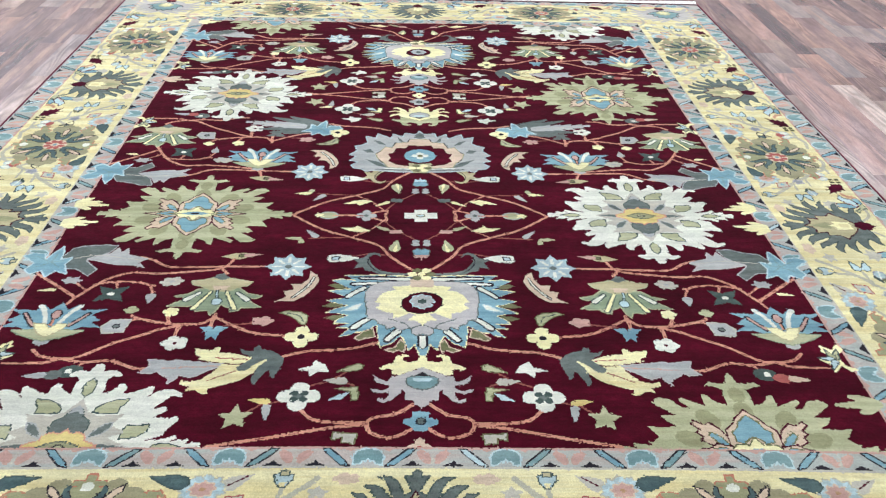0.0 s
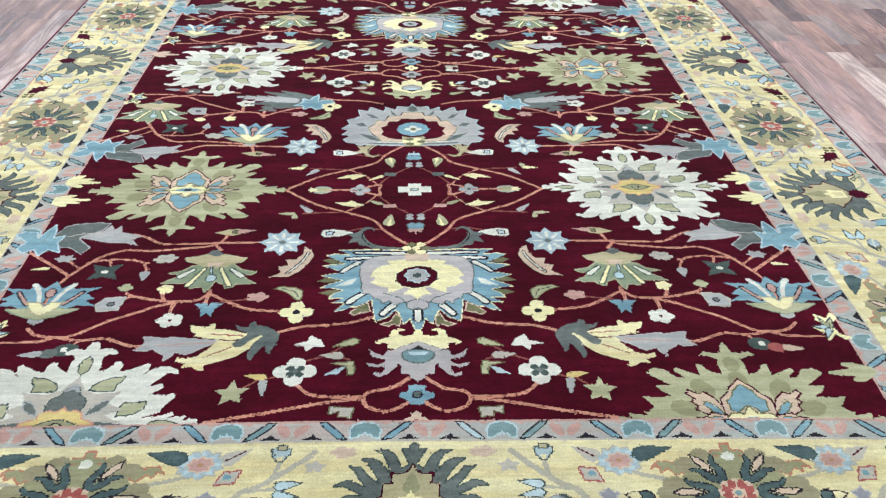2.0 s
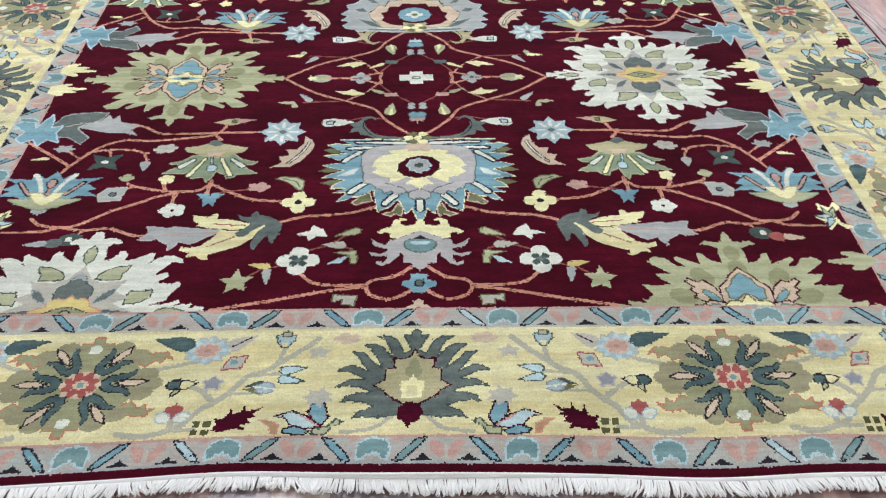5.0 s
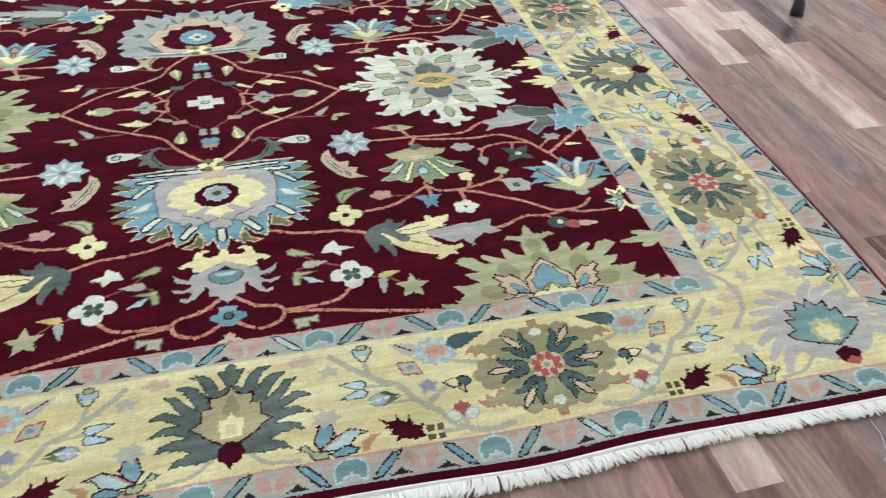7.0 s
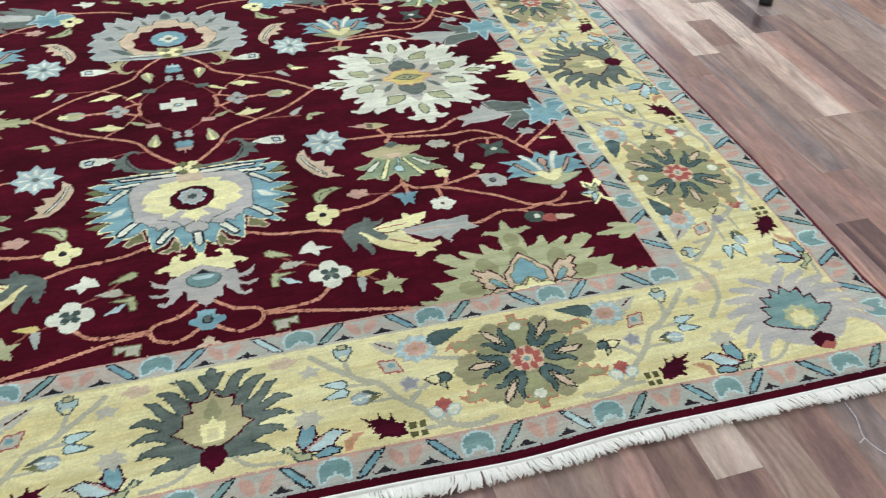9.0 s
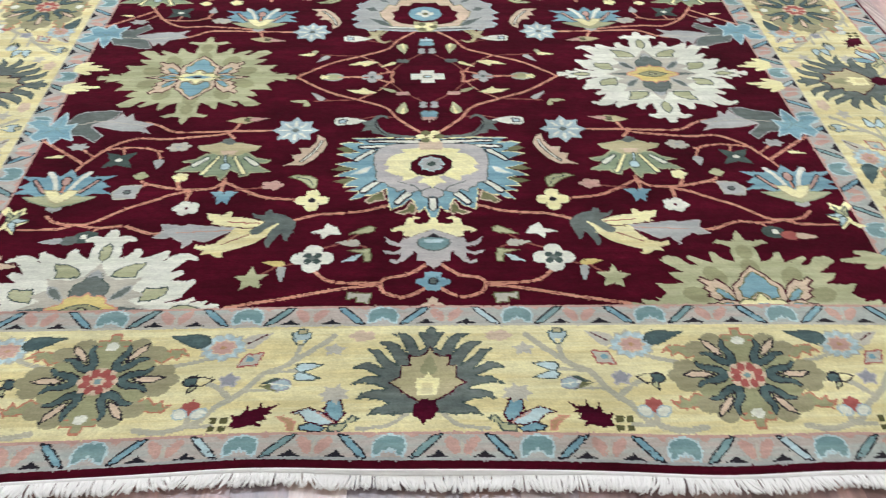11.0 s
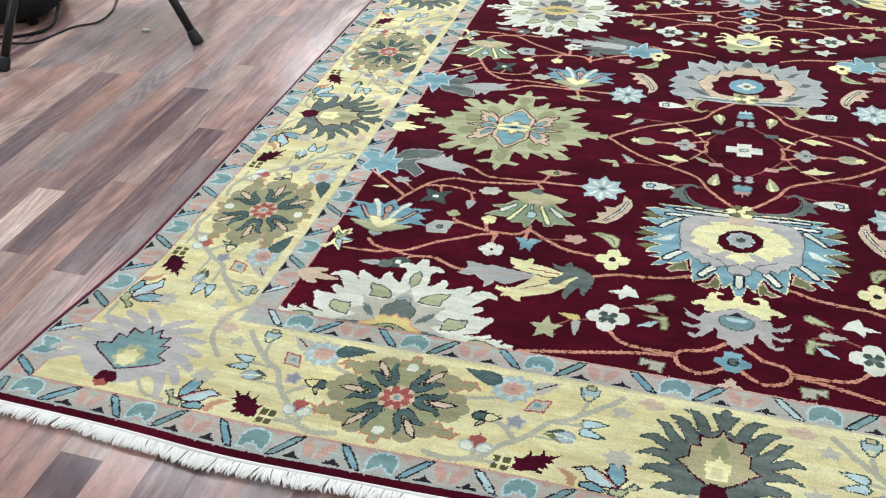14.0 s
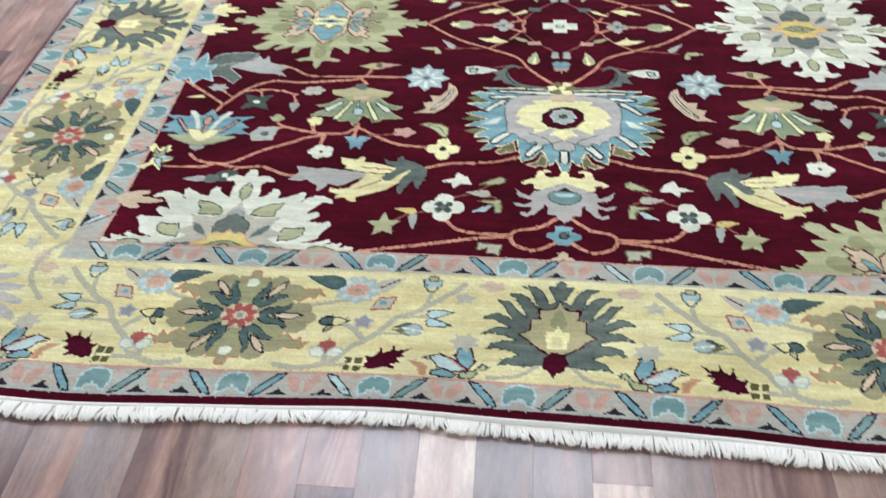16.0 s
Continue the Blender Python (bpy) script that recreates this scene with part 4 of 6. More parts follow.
        p.fill([(-0.028, 0.028), (0.020, 0.026), (0.040, 0.0), (0.030, -0.026), (-0.02, -0.024)], "grey", "lilac", 0.004)
        p.fill(oval(0.003, 0, 0.009, 0.008, 8), "slate", "ink", 0.003)
        p = u.pen("bud", 0.838, 1.316, -6, sd, label="green and rust red bud")
        p.fill(oval(-0.015, 0, 0.030, 0.022, 12), "pine" if blue else "slate")
        p.fill(oval(0.022, -0.008, 0.022, 0.016, 10), "rust" if sd > 0 or not blue else "slate")
        p.fill(petal(0.035, -0.006, 0, 0.060, 0.022), "peach" if sd > 0 else "grey")
        p.fill(oval(-0.010, 0.002, 0.009, 0.009, 8), "ivory")
        if blue:
            tulip(u.pen("tulip", 0.332, 1.376, 0, sd, label="straw yellow tulip with slate hood and grey spike"))
        else:
            p = u.pen("spike_leaf", 0.350, 1.405, -8, sd, label="grey serrated leaf with pale blue flower")
            spike_leaf(p, 0.30)
            corn_flower(u.pen("corn_flower", 0.365, 1.402, 160, sd), 0.075)
        # near the end row
        p = u.pen("blossom", 0.280, 1.232, 0, sd, label="white four-petalled blossom with green squares")
        for q in (0, 90, 180, 270):
            p.fill(oval(0.028 * math.cos(radians(q)), 0.026 * math.sin(radians(q)), 0.022, 0.021, 14), "ivory")
        p.fill(oval(0, 0, 0.028, 0.026, 12), "ivory")
        p.fill(oval(0, 0, 0.012, 0.010, 8), "slate")
        for q, r in ((-1, -1), (-1, 1), (1, -1), (1, 1)):
            p.fill(oval(0.011 * q, 0.010 * r, 0.0098, 0.0088, 10), "pine")
        p = u.pen("leaf", 0.150, 1.334, -20, sd)
        p.fill(petal(-0.010, 0, 0, 0.066, 0.022), "sage", "olive", 0.003)
        p = u.pen("leaf", 0.232, 1.330, 0, sd, label="white arrow-shaped leaf")
        p.fill([(-0.012, -0.014), (0.0, 0.010), (0.026, 0.026), (0.032, 0.006), (0.068, -0.008), (0.036, -0.012), (0.034, -0.032), (0.016, -0.016)], "ivory")
        p = u.pen("leaf", 0.172, 1.282, 4, sd)
        p.fill(petal(0, 0, 0, 0.060, 0.026), "lilac")
        p = u.pen("bud", 0.160, 1.248, 0, sd, label="straw and blue hanging bud")
        p.fill([(-0.014, -0.026), (0, -0.028), (0.004, 0), (0.040, 0.010), (-0.012, 0.016)], "sage" if blue else "cream", "olive", 0.003)
        p.fill([(0.006, -0.002), (0.030, -0.008), (0.052, -0.028), (0.022, -0.026)], "ice")
        p = u.pen("leaf", 0.340, 1.212, 10, sd)
        p.fill(petal(0, 0, 0, 0.056, 0.020), "gold" if blue else "cream")
        p = u.pen("leaf", 0.346, 1.196, -95, sd)
        p.fill(petal(-0.012, 0, 0, 0.056, 0.022), "grey")
        p = u.pen("star_blossom", 0.410, 1.166, 0, sd, label="sage green star blossom")
        star4(p, 0.040, "sage")
        p = u.pen("bud", 0.158, 1.104, 0, sd)
        p.fill([(-0.022, 0.014), (-0.018, -0.016), (0.010, -0.014), (0.010, 0.002), (0.030, -0.006), (0.030, 0.016)], "lilac" if blue else "ivory", "olive" if blue else "pine", 0.003)
    p = u.pen("medallion", 0, 1.592, 0, 1, label="sky blue sun medallion with straw disc" if blue else "grey sun medallion with blue eye and peach ring")
    sun_medallion(p, u.kind)
    p = u.pen("palmette", 0, 1.285, 0, 1, label="grey and straw palmette with curled claws")
    claw_palmette(p, u.kind)
    p = u.pen("blossom", 0, 1.720, 0, 1, label="straw knot blossom on the vine")
    for q in range(0, 360, 60):
        p.fill(oval(0.026 * math.cos(radians(q)), 0.020 * math.sin(radians(q)), 0.014, 0.011, 10), "cream" if q % 120 else "olive")
    p.fill(oval(0, 0, 0.012, 0.010, 8), "cream")
    p = u.pen("blossom", 0, 1.156, 0, 1, label="light blue blossom with dark heart")
    p.fill([(-0.019, 0.029), (0.017, 0.029), (0.018, 0.010), (0.038, 0.005), (0.037, -0.010), (0.018, -0.018), (0.014, -0.031), (-0.013, -0.031), (-0.019, -0.019), (-0.040, -0.008), (-0.040, 0.004), (-0.019, 0.010)], "blue" if blue else "grey")
    p.fill(oval(0, 0, 0.011, 0.011, 8), "slate", "ink", 0.003)
    p = u.pen("blossom", 0, 1.880, 0, 1)
    for q in (35, 145, 215, 325):
        p.fill(oval(0.020 * math.cos(radians(q)), 0.014 * math.sin(radians(q)), 0.012, 0.009, 10), "grey")
    p = u.pen("blossom", 0, 1.826, 0, 1, label="blue and pink butterfly blossom")
    p.fill([(-0.026, 0.014), (-0.010, 0.024), (0, 0.018), (0.010, 0.024), (0.026, 0.014), (0.020, -0.010), (-0.020, -0.010)], "blue", "slate", 0.003)
    p.fill([(-0.022, -0.010), (0.022, -0.010), (0.016, -0.026), (0.004, -0.022), (0, -0.036), (-0.004, -0.022), (-0.016, -0.026)], "pink" if blue else "ice")


UNITS = [Unit(False, 0.0, "blue"), Unit(True, 0.0, "grey"), Unit(False, 2 * (ROW_B - ROW_A), "blue")]
for u in UNITS:
    draw_unit(u)
p = Pen("blossom", 0, ROW_A, label="white cross blossom in the diamond")
p.fill([(-0.052, -0.018), (-0.020, -0.018), (-0.020, -0.036), (0.020, -0.036), (0.020, -0.018), (0.052, -0.018), (0.052, 0.018), (0.020, 0.018), (0.020, 0.036), (-0.020, 0.036), (-0.020, 0.018), (-0.052, 0.018)], "ivory")
p.fill(oval(0, 0, 0.013, 0.008, 8), "ice", "olive", 0.003)
for y in (1.076, ROW_B):
    p = Pen("blossom", 0, y, label="small straw and rust blossom")
    flower4(p, 0.026, "peach" if y < 2 else "cream", "rust")
ROSETTES = [(-0.760, 1.080, "white"), (0.730, 1.072, "sage"), (-0.692, 2.036, "sage"), (0.692, 2.046, "white"), (-0.727, ROW_B - 0.005, "white"), (0.730, ROW_B - 0.008, "sage"), (-0.700, 3.925, "sage"), (0.700, 3.925, "white")]
for x, y, kind in ROSETTES:
    great_rosette(Pen("rosette", x, y, 0, 0.955, 0.98, "large ivory toothed rosette with green petals" if kind == "white" else "large sage green toothed rosette with blue star heart"), kind)


# ---- guards and borders ----
def band(name, x0, y0, x1, y1, wool_name, label):
    p = Pen(name, label=label)
    p.fill([(x0, y0), (x1, y0), (x1, y1), (x0, y1)], wool_name)


def frame_bands(name, outer, inner, wool_name, label):
    (xo, ya, yb), (xi, yc, yd) = outer, inner
    band(name, -xo, ya, xo, yc, wool_name, label)
    band(name, -xo, yd, xo, yb, wool_name, label)
    band(name, -xo, yc, -xi, yd, wool_name, label)
    band(name, xi, yc, xo, yd, wool_name, label)


frame_bands("end_stripe", (EX + 0.01, YN[0] - 0.01, YF[4] + 0.01), (GX3, YN[1], YF[3]), "maroon", "plain dark maroon outer stripe")
frame_bands("guard_stripe", (GX3, YN[1], YF[3]), (GX2, YN[2], YF[2]), "guard", "grey outer guard stripe")
frame_bands("main_border", (GX2, YN[2], YF[2]), (GX1, YN[3], YF[1]), "straw", "straw yellow main border")
frame_bands("guard_stripe", (GX1, YN[3], YF[1]), (FX, YN[4], YF[0]), "guard", "grey inner guard stripe")


def edge_line(x, ya, yb, wool_name, width):
    p = Pen("edging")
    p.line([(-x, ya), (x, ya), (x, yb), (-x, yb), (-x, ya)], width, wool_name)


edge_line(GX3, YN[1], YF[3], "grey", 0.004)
edge_line(GX2, YN[2], YF[2], "pink", 0.006)
edge_line(GX1, YN[3], YF[1], "lilac", 0.006)
edge_line(FX, YN[4], YF[0], "pink", 0.005)


TURNS = {"near": 0, "east": 90, "far": 180, "west": 270}


def guard_run(edge, a0, a1, mid, wide, step, lo=-9.0, hi=9.0):
    """The repeat of a guard stripe between lo and hi: dome, slanted leaf, pink patch, slanted leaf."""
    n = max(1, round((a1 - a0) / step))
    step = (a1 - a0) / n
    k = wide / 0.05
    for i in range(n):
        c = a0 + (i + 0.5) * step

        def pen(name, off, label=""):
            x, y = (c + off, mid) if edge in ("near", "far") else (mid, c + off)
            if not lo < c + off < hi:
                x = 99.0  # past the corner: nothing is knotted
            return Pen(name, x, y, TURNS[edge], step / 0.27, k, label)

        s = {"near": 1, "east": 1, "far": -1, "west": -1}[edge]
        p = pen("guard_dome", 0, "teal dome flower with pale outline")
        dome = [(0.028, -0.020), (0.031, 0.0), (0.026, 0.014), (0.014, 0.021), (0, 0.023), (-0.014, 0.021), (-0.026, 0.014), (-0.031, 0.0), (-0.028, -0.020)]
        p.fill(dome + [(-0.016, -0.018), (-0.010, -0.009), (-0.004, -0.012), (0, -0.004), (0.004, -0.012), (0.010, -0.009), (0.016, -0.018)], "teal", "ice", 0.0042)
        for q in (1, -1):
            p = pen("guard_tip", q * 0.040)
            p.fill([(-0.015, 0.0245), (0.015, 0.0245), (0.002, 0.015)], "pink")
        p = pen("guard_leaf", s * 0.068)
        leaf = [(-0.029, -0.0235), (-0.012, -0.0215), (0.019, 0.009), (0.029, 0.0235), (0.012, 0.0215), (-0.019, -0.009)]
        p.fill(leaf, "teal" if i % 3 else "blue", "ink", 0.0034)
        p = pen("guard_leaf", -s * 0.068)
        p.fill([(-x, y) for x, y in leaf], "blue" if i % 4 else "ice", "ink", 0.0034)
        p = pen("guard_patch", s * 0.135)
        for q in (1, -1):
            p.fill([(0, -0.012), (q * 0.008, 0.010), (q * 0.026, 0.021), (q * 0.034, 0.012), (q * 0.026, -0.004), (q * 0.012, -0.018)], "pink")
        p.fill(petal(0, -0.018, 90, 0.034, 0.008), "lilac")
        for q in (-0.043, 0.043):
            p = pen("guard_peak", s * 0.135 + q)
            p.fill([(-0.024, -0.0235), (0.024, -0.0235), (0.007, -0.015), (0, -0.008), (-0.007, -0.015)], "ink")


OUT_N, OUT_F = (YN[1] + YN[2]) / 2, (YF[2] + YF[3]) / 2
IN_N, IN_F = (YN[3] + YN[4]) / 2, (YF[0] + YF[1]) / 2
OUT_X, IN_X = (GX2 + GX3) / 2, (FX + GX1) / 2
guard_run("near", -1.572, 1.453, OUT_N, YN[2] - YN[1], 0.275, -1.45, 1.45)
for m in (1, -1):
    p = Pen("guard_leaf", m * 1.492, 0.708, 0, m, 1.0)
    p.fill([(-0.010, -0.0235), (0.004, -0.0215), (0.013, 0.009), (0.012, 0.0235), (-0.002, 0.0215), (-0.012, -0.009)], "teal", "ink", 0.0034)
    p = Pen("guard_patch", m * 1.494, 0.757, 0, m, 1.0)
    p.fill([(-0.016, -0.012), (0.006, -0.016), (0.020, 0.004), (0.006, 0.014), (-0.012, 0.008)], "pink")
guard_run("far", -1.512, 1.512, OUT_F, YN[2] - YN[1], 0.275)
guard_run("east", 0.7175, 4.1475, OUT_X, GX3 - GX2, 0.245, 0.755)
guard_run("west", 0.7175, 4.1475, -OUT_X, GX3 - GX2, 0.245, 0.755)
guard_run("near", -1.113, 1.191, IN_N, YN[4] - YN[3], 0.288, -1.09, 1.09)
guard_run("far", -GX1, GX1, IN_F, YN[4] - YN[3], 0.257)
guard_run("east", 0.965, 3.845, IN_X, GX1 - FX, 0.24, 1.09)
guard_run("west", 0.965, 3.845, -IN_X, GX1 - FX, 0.24, 1.09)


# blossoms of the main border, in a frame with x along and y inwards from the middle of the border
def border_palm(p):
    """Palmette with seven hooked claws a side round a toothed heart, on a wine base."""
    half = [(0.010, 0.128), (0.010, 0.116), (0.027, 0.120), (0.018, 0.102), (0.008, 0.076), (0.022, 0.066), (0.038, 0.104), (0.056, 0.116), (0.080, 0.115), (0.064, 0.104), (0.054, 0.088), (0.045, 0.054),
            (0.066, 0.084), (0.084, 0.093), (0.107, 0.091), (0.092, 0.080), (0.080, 0.062), (0.062, 0.026), (0.086, 0.046), (0.104, 0.070), (0.128, 0.073), (0.116, 0.060), (0.108, 0.046), (0.090, 0.018),
            (0.120, 0.036), (0.138, 0.034), (0.152, 0.022), (0.130, 0.020), (0.096, 0.000), (0.126, -0.002), (0.152, -0.020), (0.132, -0.018), (0.106, -0.020), (0.078, -0.034),
            (0.110, -0.038), (0.128, -0.044), (0.136, -0.058), (0.118, -0.056), (0.098, -0.058), (0.070, -0.070), (0.100, -0.084), (0.108, -0.098), (0.090, -0.094), (0.060, -0.098), (0.027, -0.092)]
    p.fill([(0, 0.134)] + half + [(-x, y) for x, y in half[::-1]], "slate", "pine", 0.003)
    half = [(0.010, 0.058), (0.022, 0.052), (0.043, 0.054), (0.038, 0.026), (0.055, 0.028), (0.055, -0.002), (0.076, -0.018), (0.058, -0.030), (0.049, -0.042), (0.023, -0.061)]
    p.fill([(0, 0.076)] + half + [(0, -0.072)] + [(-x, y) for x, y in half[::-1]], "khaki", "wine", 0.004)
    p.fill(petal(0, 0.0, 90, 0.060, 0.034), "olive2")
    p.fill([(-0.020, -0.050), (0.020, -0.050), (0.024, -0.006), (0.010, -0.008), (0, 0.010), (-0.010, -0.008), (-0.024, -0.006)], "cream")
    p.fill([(-0.010, -0.046), (0.010, -0.046), (0.011, -0.018), (-0.011, -0.018)], "straw")
    p.fill(lobes(0, -0.086, 0.026, 0.027, 7, 0.15), "wine")
    p.fill([(-0.014, -0.09), (0.014, -0.09), (0.0, -0.124)], "wine")


def border_rosette(p):
    """Sage rosette: lobed patch with coral-edged tips, six forked petals with pale tongues, rust heart."""
    for m in (1, -1):
        for s in (1, -1):
            p.fill([(m * 0.098, s * 0.050), (m * 0.116, s * 0.078), (m * 0.148, s * 0.082), (m * 0.164, s * 0.062), (m * 0.148, s * 0.068), (m * 0.144, s * 0.052), (m * 0.130, s * 0.062), (m * 0.114, s * 0.044)], "olive2", "clay", 0.0036)
    for s in (1, -1):
        p.fill([(-0.040, 0.096 * s), (-0.030, 0.110 * s), (-0.011, 0.108 * s), (-0.009, 0.126 * s), (0.009, 0.126 * s), (0.011, 0.108 * s), (0.030, 0.110 * s), (0.040, 0.096 * s), (0, 0.086 * s)], "olive2", "clay", 0.0036)
    p.fill(oval(0, 0, 0.116, 0.094, 30), "olive2")
    for x, y, r in ((0.140, 0.0, 0.022), (0.122, 0.022, 0.026), (0.122, -0.022, 0.026), (0.056, 0.094, 0.024), (0.090, 0.072, 0.026), (0.056, -0.094, 0.024), (0.090, -0.072, 0.026)):
        for m in (1, -1):
            p.fill(oval(m * x, y, r, r * 0.80, 14), "drab")
    for q in (2, 54, 126, 178, 234, 306):
        c, s = math.cos(radians(q)), math.sin(radians(q))

        def at(r, v):
            return (r * 1.04 * c - v * s, r * 0.96 * s + v * c)

        for w, tone in ((0.0225, "ink"), (0.0165, "steel")):
            for m in (1, -1):
                claw(p, [at(0.044, 0.0), at(0.054, m * 0.011), at(0.072, m * 0.016), at(0.086, m * 0.019), at(0.096, m * 0.029)], w, w * 0.40, tone)
        p.fill([at(0.064, 0.0), at(0.082, 0.008), at(0.106, 0.009), at(0.126, 0.003), at(0.108, -0.007), at(0.082, -0.007)], "peach", "ink" if q % 4 else "wine", 0.0032)
    p.fill(lobes(0, 0, 0.040, 0.036, 8, 0.2), "peach")
    for q in range(0, 360, 45):
        c, s = math.cos(radians(q + 22)), math.sin(radians(q + 22))
        p.fill(oval(0.025 * c, 0.022 * s, 0.0116, 0.0086, 10, q + 22), "rust")
    p.fill(oval(0, 0, 0.008, 0.007, 8), "teal")
    for s in (1, -1):
        p.fill(oval(0, 0.092 * s, 0.014, 0.012, 10), "ivory")


def border_tulip(p):
    """Open tulip: upright and leaning petals with wine outlines, a lower petal and a green sepal."""
    p.fill([(-0.062, -0.009), (-0.048, -0.001), (-0.034, -0.020), (-0.007, -0.025), (-0.006, -0.039), (-0.032, -0.039), (-0.044, -0.020)], "sage", "pine", 0.0034)
    p.fill([(-0.003, -0.031), (0.026, -0.017), (0.048, -0.025), (0.046, -0.036), (0.005, -0.040)], "blue", "ink", 0.0034)
    p.fill([(-0.023, -0.017), (-0.032, 0.002), (-0.027, 0.020), (-0.017, 0.047), (0.005, 0.034), (0.007, 0.014), (-0.007, -0.006)], "blue", "wine", 0.0036)
    p.fill([(-0.021, -0.020), (0.009, 0.007), (0.038, 0.020), (0.070, 0.008), (0.048, 0.002), (0.036, -0.015), (0.005, -0.025)], "ice", "wine", 0.0036)
    p.line([(-0.015, -0.016), (0.020, 0.008)], 0.004, "pink")


def wine_flower(p):
    p.fill([(-0.034, 0.033), (-0.011, 0.025), (-0.001, 0.022), (0.003, 0.038), (0.009, 0.022), (0.022, 0.017), (0.028, 0.033), (0.033, 0.011), (0.042, 0.004), (0.056, 0.008), (0.049, -0.006), (0.054, -0.024), (0.034, -0.027), (0.016, -0.022), (-0.006, -0.023), (0.003, -0.012), (-0.016, -0.008), (-0.007, 0.003), (-0.026, 0.010), (-0.014, 0.014)], "wine")
    for a in (0.066, 0.085):
        for b in (-0.026, -0.007):
            q = Pen("olive_square")
            q.o, q.c, q.s, q.k = p.o, p.c, p.s, p.k
            q.fill([(a - 0.0072, b - 0.0066), (a + 0.0072, b - 0.0066), (a + 0.0072, b + 0.0066), (a - 0.0072, b + 0.0066)], "moss")


def border_items(place):
    """Small blossoms between a palm (0) and a rosette (0.645). place(name, along, across) gives a pen."""
    p = place("vine", 0, 0)
    for width, pts in ((0.013, [(0.200, 0.112), (0.228, 0.083), (0.289, 0.031), (0.328, 0.010), (0.353, -0.026), (0.378, -0.053), (0.403, -0.073), (0.425, -0.105), (0.455, -0.120), (0.495, -0.130), (0.540, -0.122)]),
                       (0.008, [(0.258, 0.018), (0.328, 0.013)]), (0.012, [(0.378, -0.053), (0.412, -0.022), (0.432, -0.012)]), (0.007, [(0.290, -0.033), (0.341, -0.031), (0.370, -0.042)]), (0.012, [(0.448, -0.084), (0.447, -0.118)]),
                       (0.010, [(0.431, 0.061), (0.470, 0.045), (0.519, 0.034)]), (0.010, [(0.266, 0.085), (0.272, 0.055), (0.284, 0.034)]), (0.009, [(0.030, -0.092), (0.069, -0.124), (0.123, -0.131)]), (0.008, [(0.399, -0.118), (0.452, -0.118)])):
        p.line(curve_through(pts), width, "mist")
    border_tulip(place("border_tulip", 0.184, -0.098, "light blue tulip with dark outline"))
    p = place("leaf", 0.258, -0.113)
    p.fill(curve_leaf_shape(), "tan", "coral", 0.003)
    wine_flower(place("wine_flower", 0.310, -0.099, "dark wine red flower with four olive squares"))
    p = place("bud", 0.237, 0.014, "ice blue two-leaved bud")
    p.fill(petal(0.028, 0.009, 170, 0.056, 0.022), "ice", "pine", 0.0034)
    p.fill(petal(0.028, -0.009, 190, 0.056, 0.022), "ice", "pine", 0.0034)
    p = place("bud", 0.302, -0.016)
    p.fill(petal(-0.016, 0.008, -8, 0.042, 0.018), "pine")
    p.fill(petal(-0.016, -0.010, 8, 0.042, 0.018), "olive")
    p.fill(oval(-0.018, -0.003, 0.019, 0.014, 12), "frost", "haze", 0.003)
    p.line([(-0.036, -0.006), (0.006, 0.001)], 0.004, "ivory")
    p = place("bud", 0.266, 0.106, "pale cup-shaped bud with dark rim")
    p.fill([(-0.020, 0.014), (-0.018, 0.0), (-0.006, -0.018), (0.006, -0.018), (0.018, 0.0), (0.020, 0.014), (0.010, 0.018), (0, 0.012), (-0.010, 0.018)], "frost", "pine", 0.003)
    p.fill([(-0.009, 0.012), (0.009, 0.012), (0.010, 0.024), (-0.010, 0.024)], "khaki", "pine", 0.003)
    p.fill([(-0.008, -0.004), (0.008, -0.004), (0.004, -0.018), (-0.004, -0.018)], "straw")
    p = place("blossom", 0.193, 0.073)
    p.fill(zigzag(0, 0, 0.028, 0.020, 5, 0.5, 20), "lilac")
    p = place("blossom", 0.178, -0.045)
    p.fill(zigzag(0, 0, 0.034, 0.026, 7, 0.4), "lilac")
    p = place("blossom", 0.141, 0.110)
    p.fill(lobes(0, 0, 0.030, 0.016, 5, 0.3), "peach")
    p = place("blossom", 0.389, -0.004)
    p.fill(zigzag(0, 0, 0.022, 0.020, 5, 0.35, 90), "haze", "violet", 0.003)
    p = place("blossom", 0.356, 0.047, "rust edged lilac blossom")
    p.fill([(-0.022, 0.020), (0.012, 0.018), (0.018, 0.006), (0.026, -0.016), (-0.012, -0.014)], "lilac", "rust", 0.0034)
    p.fill(oval(0.004, 0.003, 0.008, 0.007, 8), "blue")
    p = place("blossom", 0.352, 0.105)
    p.fill(petal(0.03, -0.016, 150, 0.066, 0.036), "lilac")
    p.line([(0.020, -0.012), (-0.014, 0.012)], 0.003, "wine")
    p = place("blossom", 0.420, 0.084, "ice blue ragged blossom with pink heart")
    p.fill(zigzag(0, 0, 0.050, 0.040, 11, 0.20), "frost", "mist", 0.003)
    for q in range(0, 360, 45):
        p.fill(petal(0.024 * math.cos(radians(q)), 0.020 * math.sin(radians(q)), q, 0.020, 0.012), "ice")
    p.fill(zigzag(0, 0, 0.028, 0.022, 8, 0.25), "pink", "peach", 0.003)
    p.fill(oval(0, 0, 0.006, 0.005, 8), "tan")
    p = place("leaf", 0.490, 0.106, "dark slate leaf")
    p.fill(petal(-0.042, -0.010, 14, 0.088, 0.036), "steel", "pine", 0.003)
    p = place("bud", 0.452, -0.008)
    p.fill(oval(0.008, 0.002, 0.018, 0.013, 10), "steel", "ink", 0.003)
